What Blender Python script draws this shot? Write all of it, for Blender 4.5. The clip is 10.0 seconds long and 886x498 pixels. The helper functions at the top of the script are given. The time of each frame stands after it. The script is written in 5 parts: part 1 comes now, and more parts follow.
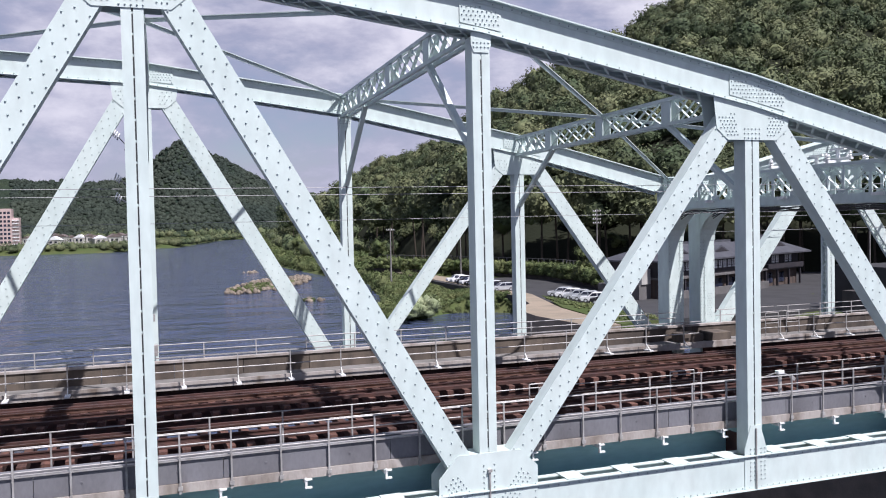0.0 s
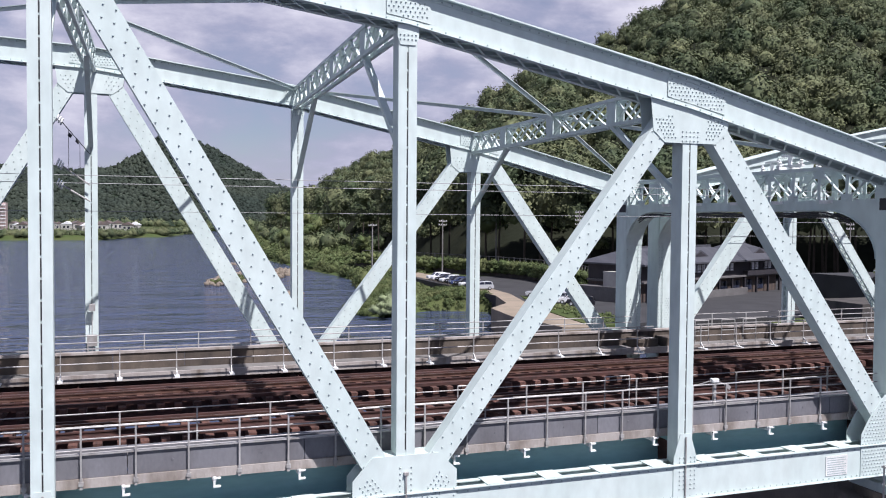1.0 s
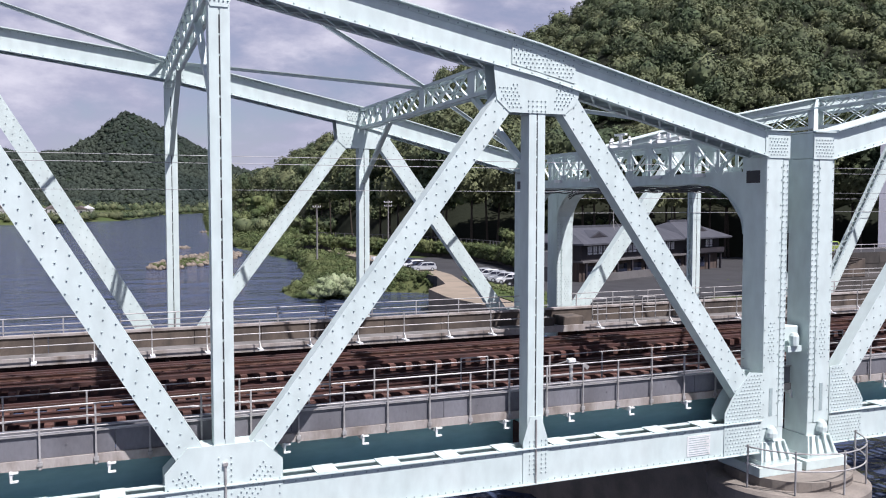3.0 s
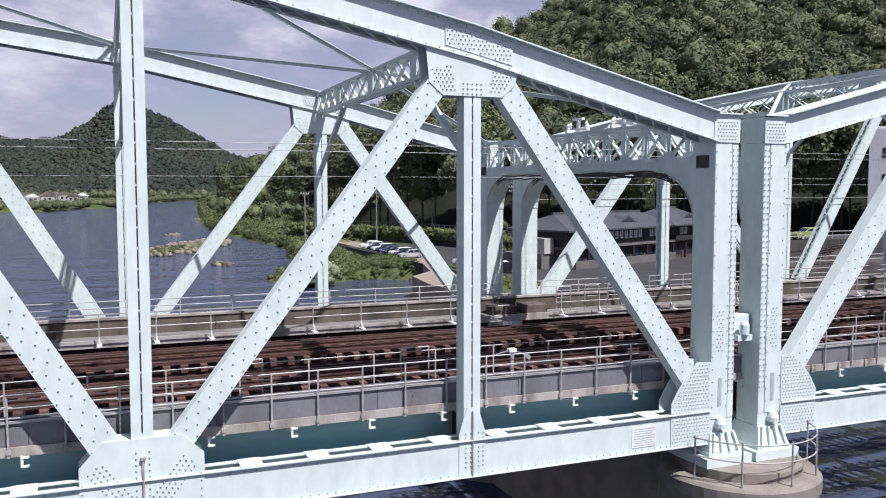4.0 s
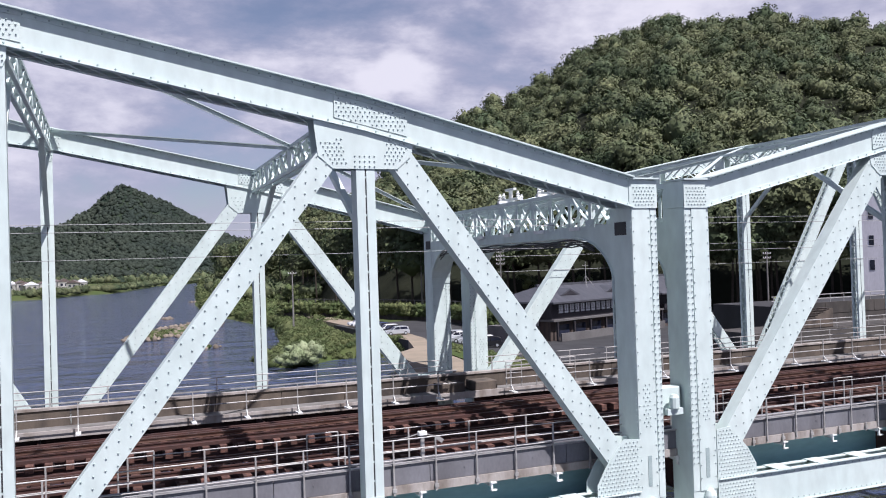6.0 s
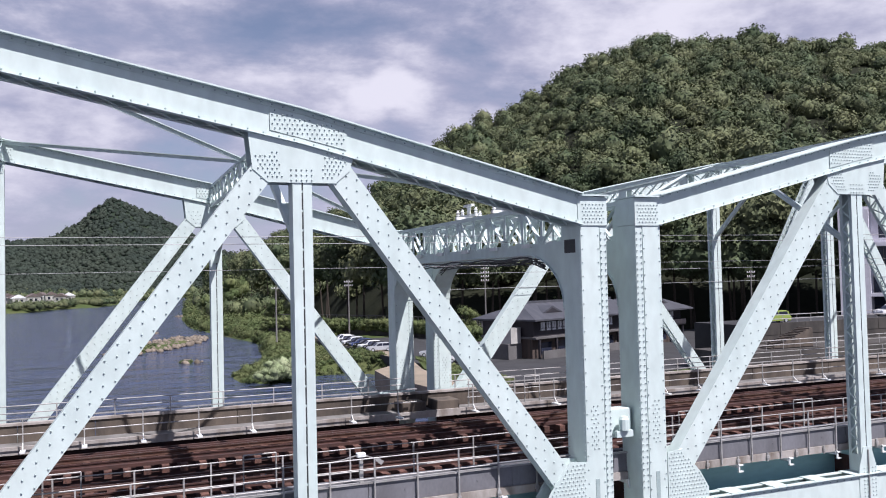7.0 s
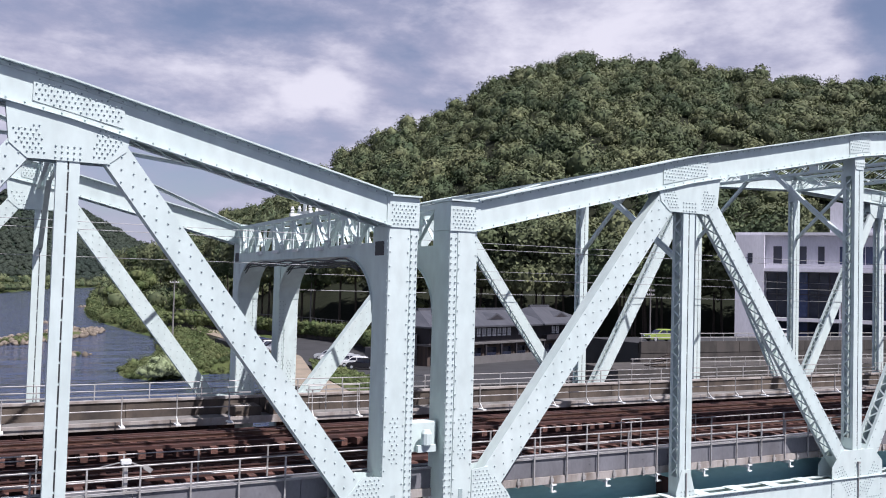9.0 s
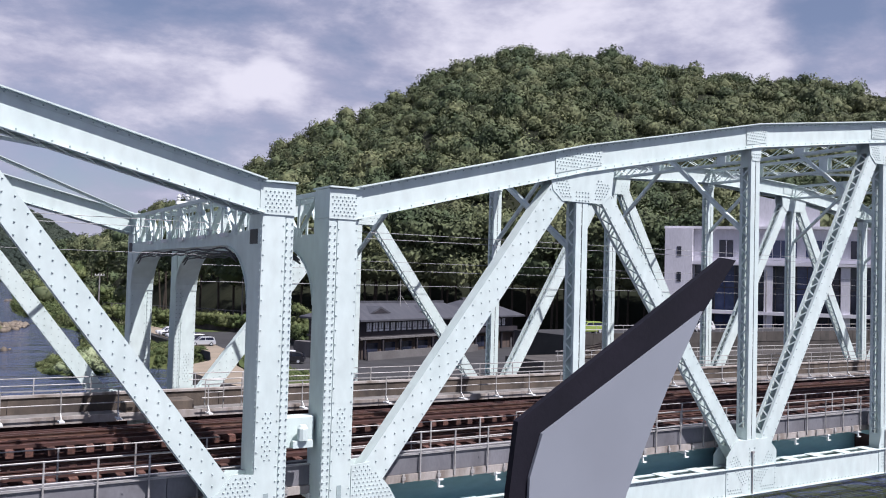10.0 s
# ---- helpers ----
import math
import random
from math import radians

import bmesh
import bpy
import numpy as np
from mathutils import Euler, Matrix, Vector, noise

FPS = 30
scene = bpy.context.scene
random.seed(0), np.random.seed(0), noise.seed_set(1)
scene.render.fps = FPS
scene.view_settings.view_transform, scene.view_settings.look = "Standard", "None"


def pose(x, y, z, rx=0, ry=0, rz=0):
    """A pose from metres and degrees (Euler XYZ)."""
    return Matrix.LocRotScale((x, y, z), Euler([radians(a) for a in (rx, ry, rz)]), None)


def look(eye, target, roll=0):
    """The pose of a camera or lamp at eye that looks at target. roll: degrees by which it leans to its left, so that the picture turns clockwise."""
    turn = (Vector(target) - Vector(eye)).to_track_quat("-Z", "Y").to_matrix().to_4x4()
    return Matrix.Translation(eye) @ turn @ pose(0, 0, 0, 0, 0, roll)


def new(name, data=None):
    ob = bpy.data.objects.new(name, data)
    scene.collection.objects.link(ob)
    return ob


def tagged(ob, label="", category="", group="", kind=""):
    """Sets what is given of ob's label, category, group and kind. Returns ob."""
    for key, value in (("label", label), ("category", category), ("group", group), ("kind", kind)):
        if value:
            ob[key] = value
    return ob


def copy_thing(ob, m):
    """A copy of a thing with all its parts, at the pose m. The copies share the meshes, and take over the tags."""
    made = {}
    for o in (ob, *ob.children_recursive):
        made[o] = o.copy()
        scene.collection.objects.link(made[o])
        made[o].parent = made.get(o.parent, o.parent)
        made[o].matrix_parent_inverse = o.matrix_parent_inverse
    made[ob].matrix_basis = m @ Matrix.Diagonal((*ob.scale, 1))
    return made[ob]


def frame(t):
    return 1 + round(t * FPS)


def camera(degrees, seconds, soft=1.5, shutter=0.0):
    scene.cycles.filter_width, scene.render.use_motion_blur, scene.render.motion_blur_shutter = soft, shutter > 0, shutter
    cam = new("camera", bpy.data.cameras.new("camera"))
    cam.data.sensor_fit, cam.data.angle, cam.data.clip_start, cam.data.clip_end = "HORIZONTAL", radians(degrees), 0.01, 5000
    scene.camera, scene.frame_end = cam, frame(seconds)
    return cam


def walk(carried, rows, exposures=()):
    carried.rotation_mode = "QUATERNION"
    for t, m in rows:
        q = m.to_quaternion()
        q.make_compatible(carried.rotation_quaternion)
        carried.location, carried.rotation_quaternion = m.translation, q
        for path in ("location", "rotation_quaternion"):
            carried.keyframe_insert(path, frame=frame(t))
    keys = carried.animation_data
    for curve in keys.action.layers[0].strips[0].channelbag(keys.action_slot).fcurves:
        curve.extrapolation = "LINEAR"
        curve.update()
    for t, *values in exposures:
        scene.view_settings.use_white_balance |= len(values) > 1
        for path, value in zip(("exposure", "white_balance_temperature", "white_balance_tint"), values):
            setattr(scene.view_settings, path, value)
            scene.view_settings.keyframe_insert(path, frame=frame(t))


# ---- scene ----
cam = camera(54.01, 10.0, soft=1.05)
# seconds, eye x, y, z in metres, yaw, pitch, roll in degrees
ROWS = [
    (0.0, -28.359, -22.626, 6.285, -19.39, -1.81, 1.21),
    (0.5, -27.39, -22.723, 6.275, -19.6, -1.74, 0.44),
    (1.0, -26.375, -22.706, 6.258, -19.94, -1.99, -0.45),
    (1.5, -25.381, -22.804, 6.223, -21.3, -1.46, -1.04),
    (2.0, -24.354, -22.686, 6.216, -22.58, -1.9, -0.57),
    (2.5, -23.418, -22.749, 6.116, -22.32, -2.53, -0.06),
    (4.0, -20.455, -22.822, 6.047, -22.53, -4.05, 0.03),
    (4.5, -19.583, -22.906, 6.025, -22.21, -2.68, 0.6),
    (5.0, -18.79, -22.844, 6.024, -22.24, -0.69, 1.5),
    (5.5, -18.058, -22.927, 6.006, -22.33, 0.26, 1.83),
    (7.0, -15.759, -22.948, 5.978, -22.95, 1.94, 1.39),
    (7.5, -14.925, -23.036, 5.971, -24.06, 2.18, 1.61),
    (8.0, -13.915, -23.075, 5.953, -25.16, 2.33, 0.65),
    (8.5, -12.935, -23.18, 5.895, -26.46, 2.05, -0.88),
    (9.0, -11.889, -23.092, 5.884, -28.0, 2.31, -1.59),
    (9.5, -10.993, -23.292, 5.838, -31.07, 2.42, -1.54),
    (10.0, -9.879, -23.296, 5.828, -31.76, 1.98, -1.59),
]
walk(cam, [(t, pose(x, y, z, 90 + pitch, roll, yaw)) for t, x, y, z, yaw, pitch, roll in ROWS], exposures=((0.0, 0.28, 6200, 17.0),))

# ---- world, sun ----
SUN_TO = Vector((0.19, -0.50, 0.84)).normalized()
sun_data = bpy.data.lights.new("sun", "SUN")
sun_data.energy, sun_data.angle, sun_data.color = 5.8, radians(0.6), (1.0, 0.965, 0.92)
sun_lamp = new("sun", sun_data)
sun_lamp.matrix_world = look(SUN_TO * 50, (0, 0, 0))

world = bpy.data.worlds.new("sky")
scene.world = world
world.use_nodes = True


# clouds that stand out: bearing and height in degrees, radius in degrees, thickness
CUMULUS = ((19.9, 12.7, 1.3, 0.22), (18.4, 11.7, 1.4, 0.18), (21.1, 11.7, 1.5, 0.17), (26.3, 10.5, 0.9, 0.20), (37.0, 17.5, 7.5, 0.20), (49.0, 15.0, 4.5, 0.24), (41.0, 15.5, 4.0, 0.14),
           (0.0, 5.0, 8.0, 0.05), (-2.0, 14.0, 6.0, 0.05), (24.8, 13.8, 2.2, -0.10), (11.0, 17.5, 4.0, -0.08), (54.5, 16.5, 3.0, -0.08))


def build_sky(nt):
    n, l = nt.nodes, nt.links
    n.clear()
    out, bg = n.new("ShaderNodeOutputWorld"), n.new("ShaderNodeBackground")

    def calc(op, a, b=None, c=None):
        m = n.new("ShaderNodeMath")
        m.operation = op
        for k, v in enumerate((a, b, c)):
            if v is None:
                continue
            if isinstance(v, (int, float)):
                m.inputs[k].default_value = v
            else:
                l.new(v, m.inputs[k])
        return m.outputs[0]

    def blend(f, p, q, kind="MIX"):
        m = n.new("ShaderNodeMix")
        m.data_type, m.blend_type = "RGBA", kind
        for v, k in ((f, 0), (p, 6), (q, 7)):
            if isinstance(v, (int, float, tuple)):
                m.inputs[k].default_value = v
            else:
                l.new(v, m.inputs[k])
        return m.outputs[2]

    def span(v, lo, hi, to0=0.0, to1=1.0):
        m = n.new("ShaderNodeMapRange")
        m.interpolation_type = "SMOOTHSTEP"
        for k, q in enumerate((lo, hi, to0, to1)):
            m.inputs[k + 1].default_value = q
        l.new(v, m.inputs[0])
        return m.outputs[0]

    def cloud_noise(scale, detail, rough, offset, twist=0.0):
        m = n.new("ShaderNodeMapping")
        m.inputs["Location"].default_value, m.inputs["Scale"].default_value = offset, (1, 1, 2.3)
        l.new(co.outputs["Generated"], m.inputs[0])
        t = n.new("ShaderNodeTexNoise")
        for key, v in (("Scale", scale), ("Detail", detail), ("Roughness", rough), ("Distortion", twist)):
            t.inputs[key].default_value = v
        l.new(m.outputs[0], t.inputs["Vector"])
        return t.outputs[0]

    sky = n.new("ShaderNodeTexSky")
    sky.sky_type, sky.sun_disc = "NISHITA", False
    sky.sun_elevation = math.asin(SUN_TO.z)
    sky.sun_rotation = math.atan2(SUN_TO.x, SUN_TO.y)
    sky.air_density, sky.dust_density, sky.ozone_density = 1.0, 0.6, 1.5
    clear = blend(1.0, sky.outputs[0], (0.068, 0.066, 0.068, 1), "MULTIPLY")
    co, sep = n.new("ShaderNodeTexCoord"), n.new("ShaderNodeSeparateXYZ")
    l.new(co.outputs["Generated"], sep.inputs[0])
    high = sep.outputs[2]
    mass = cloud_noise(3.6, 9, 0.58, (3.4, 1.9, 0.7), 0.25)
    fine = cloud_noise(11.0, 8, 0.6, (1.4, 5.2, 2.1))
    mass = calc("ADD", mass, calc("MULTIPLY_ADD", fine, 0.30, -0.15))
    bright = None
    for az, el, r, amount in CUMULUS:
        d = n.new("ShaderNodeVectorMath")
        d.operation = "DOT_PRODUCT"
        d.inputs[1].default_value = (math.sin(radians(az)) * math.cos(radians(el)), math.cos(radians(az)) * math.cos(radians(el)), math.sin(radians(el)))
        l.new(co.outputs["Generated"], d.inputs[0])
        puff = span(d.outputs["Value"], math.cos(radians(r * 1.25)), math.cos(radians(r * 0.15)), 0.0, amount)
        bright = puff if bright is None else calc("ADD", bright, puff)
    # fewer clouds towards the zenith
    thick = calc("ADD", calc("MULTIPLY_ADD", high, -0.42, mass), bright)
    cover = span(thick, 0.20, 0.50, 0.22, 1.0)
    lit = span(calc("ADD", calc("MULTIPLY_ADD", fine, 0.55, thick), -0.27), 0.34, 0.78)
    tone = blend(lit, (0.345, 0.355, 0.46, 1), (0.66, 0.655, 0.71, 1))
    low = span(high, 0.0, 0.16)
    tone = blend(calc("MULTIPLY_ADD", low, -0.4, 0.4), tone, (0.40, 0.405, 0.50, 1))
    l.new(blend(cover, clear, tone), bg.inputs[0])
    l.new(bg.outputs[0], out.inputs[0])


build_sky(world.node_tree)


# ---- materials ----
def material(name, base, second=None, rough=0.6, metal=0.0, scale=3.0, fine=40.0, bump=0.1, spread=(0.4, 0.7), stretch=(1, 1, 1), piece=0.0, isle=0.0, spec=0.5, distance=0.02):
    """Two tones mixed by coarse and fine noise, with fine relief; piece and isle: how far single pieces differ in brightness."""
    m = bpy.data.materials.new(name)
    m.use_nodes = True
    nt = m.node_tree
    n, l = nt.nodes, nt.links
    b = n["Principled BSDF"]
    b.inputs["Roughness"].default_value, b.inputs["Metallic"].default_value = rough, metal
    b.inputs["Specular IOR Level"].default_value = spec
    co, mp = n.new("ShaderNodeTexCoord"), n.new("ShaderNodeMapping")
    mp.inputs["Scale"].default_value = stretch
    geo = n.new("ShaderNodeNewGeometry")
    l.new(geo.outputs["Position"], mp.inputs[0])
    big, small = n.new("ShaderNodeTexNoise"), n.new("ShaderNodeTexNoise")
    big.inputs["Scale"].default_value, big.inputs["Detail"].default_value = scale, 6
    small.inputs["Scale"].default_value, small.inputs["Detail"].default_value = fine, 4
    l.new(mp.outputs[0], big.inputs["Vector"])
    l.new(mp.outputs[0], small.inputs["Vector"])
    ramp = n.new("ShaderNodeMapRange")
    ramp.inputs[1].default_value, ramp.inputs[2].default_value = spread
    l.new(big.outputs[0], ramp.inputs[0])
    mix = n.new("ShaderNodeMix")
    mix.data_type = "RGBA"
    mix.inputs[6].default_value = (*base, 1)
    mix.inputs[7].default_value = (*(second or [c * 0.75 for c in base]), 1)
    l.new(ramp.outputs[0], mix.inputs[0])
    grain = n.new("ShaderNodeMapRange")
    grain.inputs[3].default_value, grain.inputs[4].default_value = 0.82, 1.18
    l.new(small.outputs[0], grain.inputs[0])
    value = grain.outputs[0]
    for socket, amount in ((n.new("ShaderNodeObjectInfo").outputs["Random"], piece), (geo.outputs["Random Per Island"], isle)):
        if amount:
            r = n.new("ShaderNodeMapRange")
            r.inputs[3].default_value, r.inputs[4].default_value = 1 - amount, 1 + amount
            l.new(socket, r.inputs[0])
            mu = n.new("ShaderNodeMath")
            mu.operation = "MULTIPLY"
            l.new(value, mu.inputs[0])
            l.new(r.outputs[0], mu.inputs[1])
            value = mu.outputs[0]
    hsv = n.new("ShaderNodeHueSaturation")
    l.new(value, hsv.inputs["Value"])
    l.new(mix.outputs[2], hsv.inputs["Color"])
    l.new(hsv.outputs[0], b.inputs["Base Color"])
    if bump:
        bp = n.new("ShaderNodeBump")
        bp.inputs["Strength"].default_value, bp.inputs["Distance"].default_value = bump, distance
        l.new(small.outputs[0], bp.inputs["Height"])
        l.new(bp.outputs[0], b.inputs["Normal"])
    return m


PAINT = material("pale_aqua_paint", (0.535, 0.622, 0.602), (0.572, 0.65, 0.628), 0.5, scale=0.6, fine=3, bump=0.03, stretch=(1, 1, 0.5), spec=0.3)
# truss paint darkened so the rivet heads carry their shadow in the colour
RIVET = material("aqua_paint_with_rivet_shade", (0.30, 0.375, 0.375), (0.37, 0.44, 0.435), 0.5, scale=2, fine=20, bump=0)
TEAL = material("teal_girder_paint", (0.24, 0.42, 0.435), (0.19, 0.36, 0.385), 0.5, scale=0.5, fine=8, bump=0.06, stretch=(0.3, 1, 1))
RUST = material("rusty_and_shaded_steel", (0.070, 0.029, 0.023), (0.036, 0.018, 0.016), 0.8, scale=2.5, fine=30, bump=0.3, piece=0.1)
RAILTOP = material("worn_rail_steel", (0.12, 0.065, 0.05), (0.17, 0.11, 0.09), 0.45, 0.6, scale=2, fine=30, bump=0.1)
SLEEPER = material("brown_sleeper_timber", (0.125, 0.058, 0.043), (0.052, 0.028, 0.024), 0.9, scale=4, fine=25, bump=0.5, stretch=(3, 0.6, 3), piece=0.3)
CONCRETE = material("weathered_concrete", (0.20, 0.192, 0.185), (0.10, 0.094, 0.088), 0.9, scale=1.1, fine=18, bump=0.3, stretch=(1, 1, 0.6), piece=0.12)
CONC_DARK = material("stained_brown_concrete", (0.105, 0.084, 0.067), (0.042, 0.035, 0.031), 0.92, scale=1.3, fine=16, bump=0.35, stretch=(1, 1, 0.5), piece=0.12)
PANEL = material("grey_fascia_panel", (0.165, 0.165, 0.182), (0.105, 0.103, 0.112), 0.65, scale=0.8, fine=14, bump=0.08, stretch=(1, 1, 0.5), piece=0.08)
GALV = material("galvanised_pipe", (0.40, 0.39, 0.385), (0.28, 0.265, 0.25), 0.5, 0.25, scale=3, fine=30, bump=0.05, piece=0.1)
WHITE = material("white_bracket_paint", (0.72, 0.74, 0.74), (0.6, 0.6, 0.58), 0.55, scale=3, fine=20, bump=0.05)
LIP = material("pale_stained_concrete", (0.34, 0.31, 0.29), (0.15, 0.12, 0.098), 0.9, scale=1.6, fine=14, bump=0.35, stretch=(1, 1, 0.4), spread=(0.45, 0.72))
STONE = material("pier_concrete", (0.24, 0.21, 0.18), (0.14, 0.125, 0.11), 0.9, scale=0.8, fine=12, bump=0.4)
BLACK = material("dark_rubber_and_gap_shade", (0.03, 0.03, 0.034), None, 0.6, scale=5, bump=0)
WIRE = material("weathered_wire", (0.30, 0.30, 0.31), None, 0.6, 0.3, scale=5, bump=0)

# ---- mesh tools ----
def obj(name, bm, mat, parent=None, label="", smooth=False):
    me = bpy.data.meshes.new(name)
    bm.to_mesh(me)
    bm.free()
    me.materials.append(mat)
    if smooth:
        me.polygons.foreach_set("use_smooth", [True] * len(me.polygons))
    ob = new(name, me)
    ob.parent = parent
    if label:
        tagged(ob, label)
    return ob


def part(name, bm, mat, parent, label="", smooth=False):
    return obj(name, bm, mat, parent, label, smooth)


def share(name, ob, parent, m):
    """A piece of its own on the mesh of ob."""
    o = new(name, ob.data)
    o.parent, o.matrix_basis = parent, m
    return o


def raw(name, verts, faces, mat, parent=None, smooth=False):
    me = bpy.data.meshes.new(name)
    me.from_pydata(verts, [], faces)
    me.update()
    me.materials.append(mat)
    if smooth:
        me.polygons.foreach_set("use_smooth", [True] * len(me.polygons))
    ob = new(name, me)
    ob.parent = parent
    return ob


def empty(name, label, category, place=(0, 0, 0), group="", kind=""):
    o = new(name)
    o.location = place
    return tagged(o, label, category, group, kind)


def box(bm, x0, x1, y0, y1, z0, z1):
    v = [bm.verts.new(p) for p in ((x0, y0, z0), (x1, y0, z0), (x1, y1, z0), (x0, y1, z0), (x0, y0, z1), (x1, y0, z1), (x1, y1, z1), (x0, y1, z1))]
    for f in ((3, 2, 1, 0), (4, 5, 6, 7), (0, 1, 5, 4), (1, 2, 6, 5), (2, 3, 7, 6), (3, 0, 4, 7)):
        bm.faces.new([v[i] for i in f])
    return v


def bevelled(bm, width):
    bmesh.ops.bevel(bm, geom=list(bm.edges), offset=width, segments=1, affect="EDGES")
    return bm


def beam(bm, p, q, w, h, up=(0, 0, 1)):
    """A straight bar from p to q, w wide and h deep (along up)."""
    p, q = Vector(p), Vector(q)
    d = (q - p).normalized()
    s = d.cross(Vector(up))
    s = s.normalized() if s.length > 1e-6 else Vector((1, 0, 0))
    u = s.cross(d).normalized()
    v = [bm.verts.new(e + s * a * w / 2 + u * b * h / 2) for e in (p, q) for a, b in ((-1, -1), (1, -1), (1, 1), (-1, 1))]
    for f in ((0, 1, 2, 3), (7, 6, 5, 4), (0, 4, 5, 1), (1, 5, 6, 2), (2, 6, 7, 3), (3, 7, 4, 0)):
        bm.faces.new([v[i] for i in f])


def slab(bm, pts, y0, y1):
    """A plate with an outline in the x-z plane, from y0 to y1."""
    a = [bm.verts.new((x, y0, z)) for x, z in pts]
    b = [bm.verts.new((x, y1, z)) for x, z in pts]
    bm.faces.new(a)
    bm.faces.new(b[::-1])
    for i in range(len(pts)):
        j = (i + 1) % len(pts)
        bm.faces.new((a[j], a[i], b[i], b[j]))


def tube(bm, p, q, r, sides=8, r2=None):
    p, q = Vector(p), Vector(q)
    d = (q - p).normalized()
    s = d.orthogonal().normalized()
    u = d.cross(s)
    rings = [[bm.verts.new(e + (s * math.cos(a) + u * math.sin(a)) * rr) for a in [2 * math.pi * k / sides for k in range(sides)]] for e, rr in ((p, r), (q, r2 if r2 is not None else r))]
    for k in range(sides):
        bm.faces.new((rings[0][k], rings[0][(k + 1) % sides], rings[1][(k + 1) % sides], rings[1][k]))
    bm.faces.new(rings[0][::-1])
    bm.faces.new(rings[1])


def lathe(bm, profile, cx, cy, sides=20):
    rings = [[bm.verts.new((cx + r * math.cos(2 * math.pi * k / sides), cy + r * math.sin(2 * math.pi * k / sides), z)) for k in range(sides)] for r, z in profile]
    for a, b in zip(rings, rings[1:]):
        for k in range(sides):
            bm.faces.new((a[k], a[(k + 1) % sides], b[(k + 1) % sides], b[k]))
    bm.faces.new(rings[0][::-1])
    bm.faces.new(rings[-1])


def rivets(name, spots, y, parent, r=0.027, tall=0.025):
    """Domed rivet heads on a face that looks along -y."""
    if not spots:
        return None
    verts, faces = [], []
    for x, z in spots:
        k = len(verts)
        for rr, yy in ((r, 0.0), (r * 0.62, tall)):
            for i in range(6):
                a = math.pi * i / 3
                verts.append((x + rr * math.cos(a), y - yy, z + rr * math.sin(a)))
        for i in range(6):
            j = (i + 1) % 6
            faces.append((k + j, k + i, k + 6 + i, k + 6 + j))
        faces.append(tuple(k + 6 + i for i in range(5, -1, -1)))
    # darker than the plates: shading of the heads is in their colour
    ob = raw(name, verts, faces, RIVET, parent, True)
    return tagged(ob, "rows of small domed rivet heads", kind="stuff")


def along(p, q, offs, step, start=0.2, stagger=False):
    """Spots in rows beside the line from p to q in the x-z plane."""
    p, q = Vector(p), Vector(q)
    d = q - p
    n = d.length
    d.normalize()
    s = Vector((-d.y, d.x))
    out = []
    for i, o in enumerate(offs):
        t = start + (step / 2 if stagger and i % 2 else 0)
        while t < n - start * 0.5:
            out.append(tuple(p + d * t + s * o))
            t += step
    return out


def grid_in(pts, step):
    """Staggered spots inside a convex outline, kept off its edge."""
    out = []
    xs, zs = [p[0] for p in pts], [p[1] for p in pts]
    z, row = min(zs) + step * 0.5, 0
    while z < max(zs):
        x = min(xs) + step * (0.5 if row % 2 else 1.0)
        while x < max(xs):
            sides = []
            for a, b in zip(pts, pts[1:] + pts[:1]):
                ex, ez = b[0] - a[0], b[1] - a[1]
                sides.append((ex * (z - a[1]) - ez * (x - a[0])) / math.hypot(ex, ez))
            if min(sides) > 0.05 or max(sides) < -0.05:
                out.append((x, z))
            x += step
        z += step * 0.86
        row += 1
    return out


# ---- the truss bridge ----
PITCH, GAP, FAR_Y, SKEW = 9.1, 2.03, 18.6, 0.45
CHORD_TOP = [8.35, 10.6, 12.42, 13.6, 14.0, 13.6, 12.42, 10.6, 8.35]
HALF = 0.3
BOT_TOP, BOT_LOW = -1.33, -2.38
DEPTH, WEB = 1.02, 0.90


def joint_x(side, k, far):
    return side * (GAP / 2 + PITCH * k) + (SKEW if far else 0)


def laced(bm, p, q, w, y0, y1):
    """Two faces of plate with zigzag bars along both edges between them."""
    p2, q2 = Vector((p[0], p[1])), Vector((q[0], q[1]))
    d = (q2 - p2)
    n = d.length
    d.normalize()
    s = Vector((-d.y, d.x))
    for ya, yb in ((y0, y0 + 0.03), (y1 - 0.03, y1)):
        slab(bm, [tuple(p2 + s * w / 2), tuple(q2 + s * w / 2), tuple(q2 - s * w / 2), tuple(p2 - s * w / 2)], ya, yb)
    for sg in (-1, 1):
        e = s * (w / 2 - 0.012) * sg
        for ya, yb in ((y0 + 0.03, y0 + 0.13), (y1 - 0.13, y1 - 0.03)):
            a, b = p2 + e, q2 + e
            beam(bm, (a.x, (ya + yb) / 2, a.y), (b.x, (ya + yb) / 2, b.y), 0.1, 0.02, (s.x, 0, s.y))
        count = max(2, int(n / 0.36))
        for i in range(count):
            a, b = p2 + d * (n * i / count) + e, p2 + d * (n * (i + 1) / count) + e
            ya, yb = (y0 + 0.05, y1 - 0.05) if i % 2 else (y1 - 0.05, y0 + 0.05)
            beam(bm, (a.x, ya, a.y), (b.x, yb, b.y), 0.06, 0.014, (s.x, 0, s.y))
        for a in (p2 + e, p2 + d * (n - 0.7) + e):
            b = a + d * 0.7
            beam(bm, (a.x, (y0 + y1) / 2, a.y), (b.x, (y0 + y1) / 2, b.y), y1 - y0 - 0.06, 0.016, (s.x, 0, s.y))


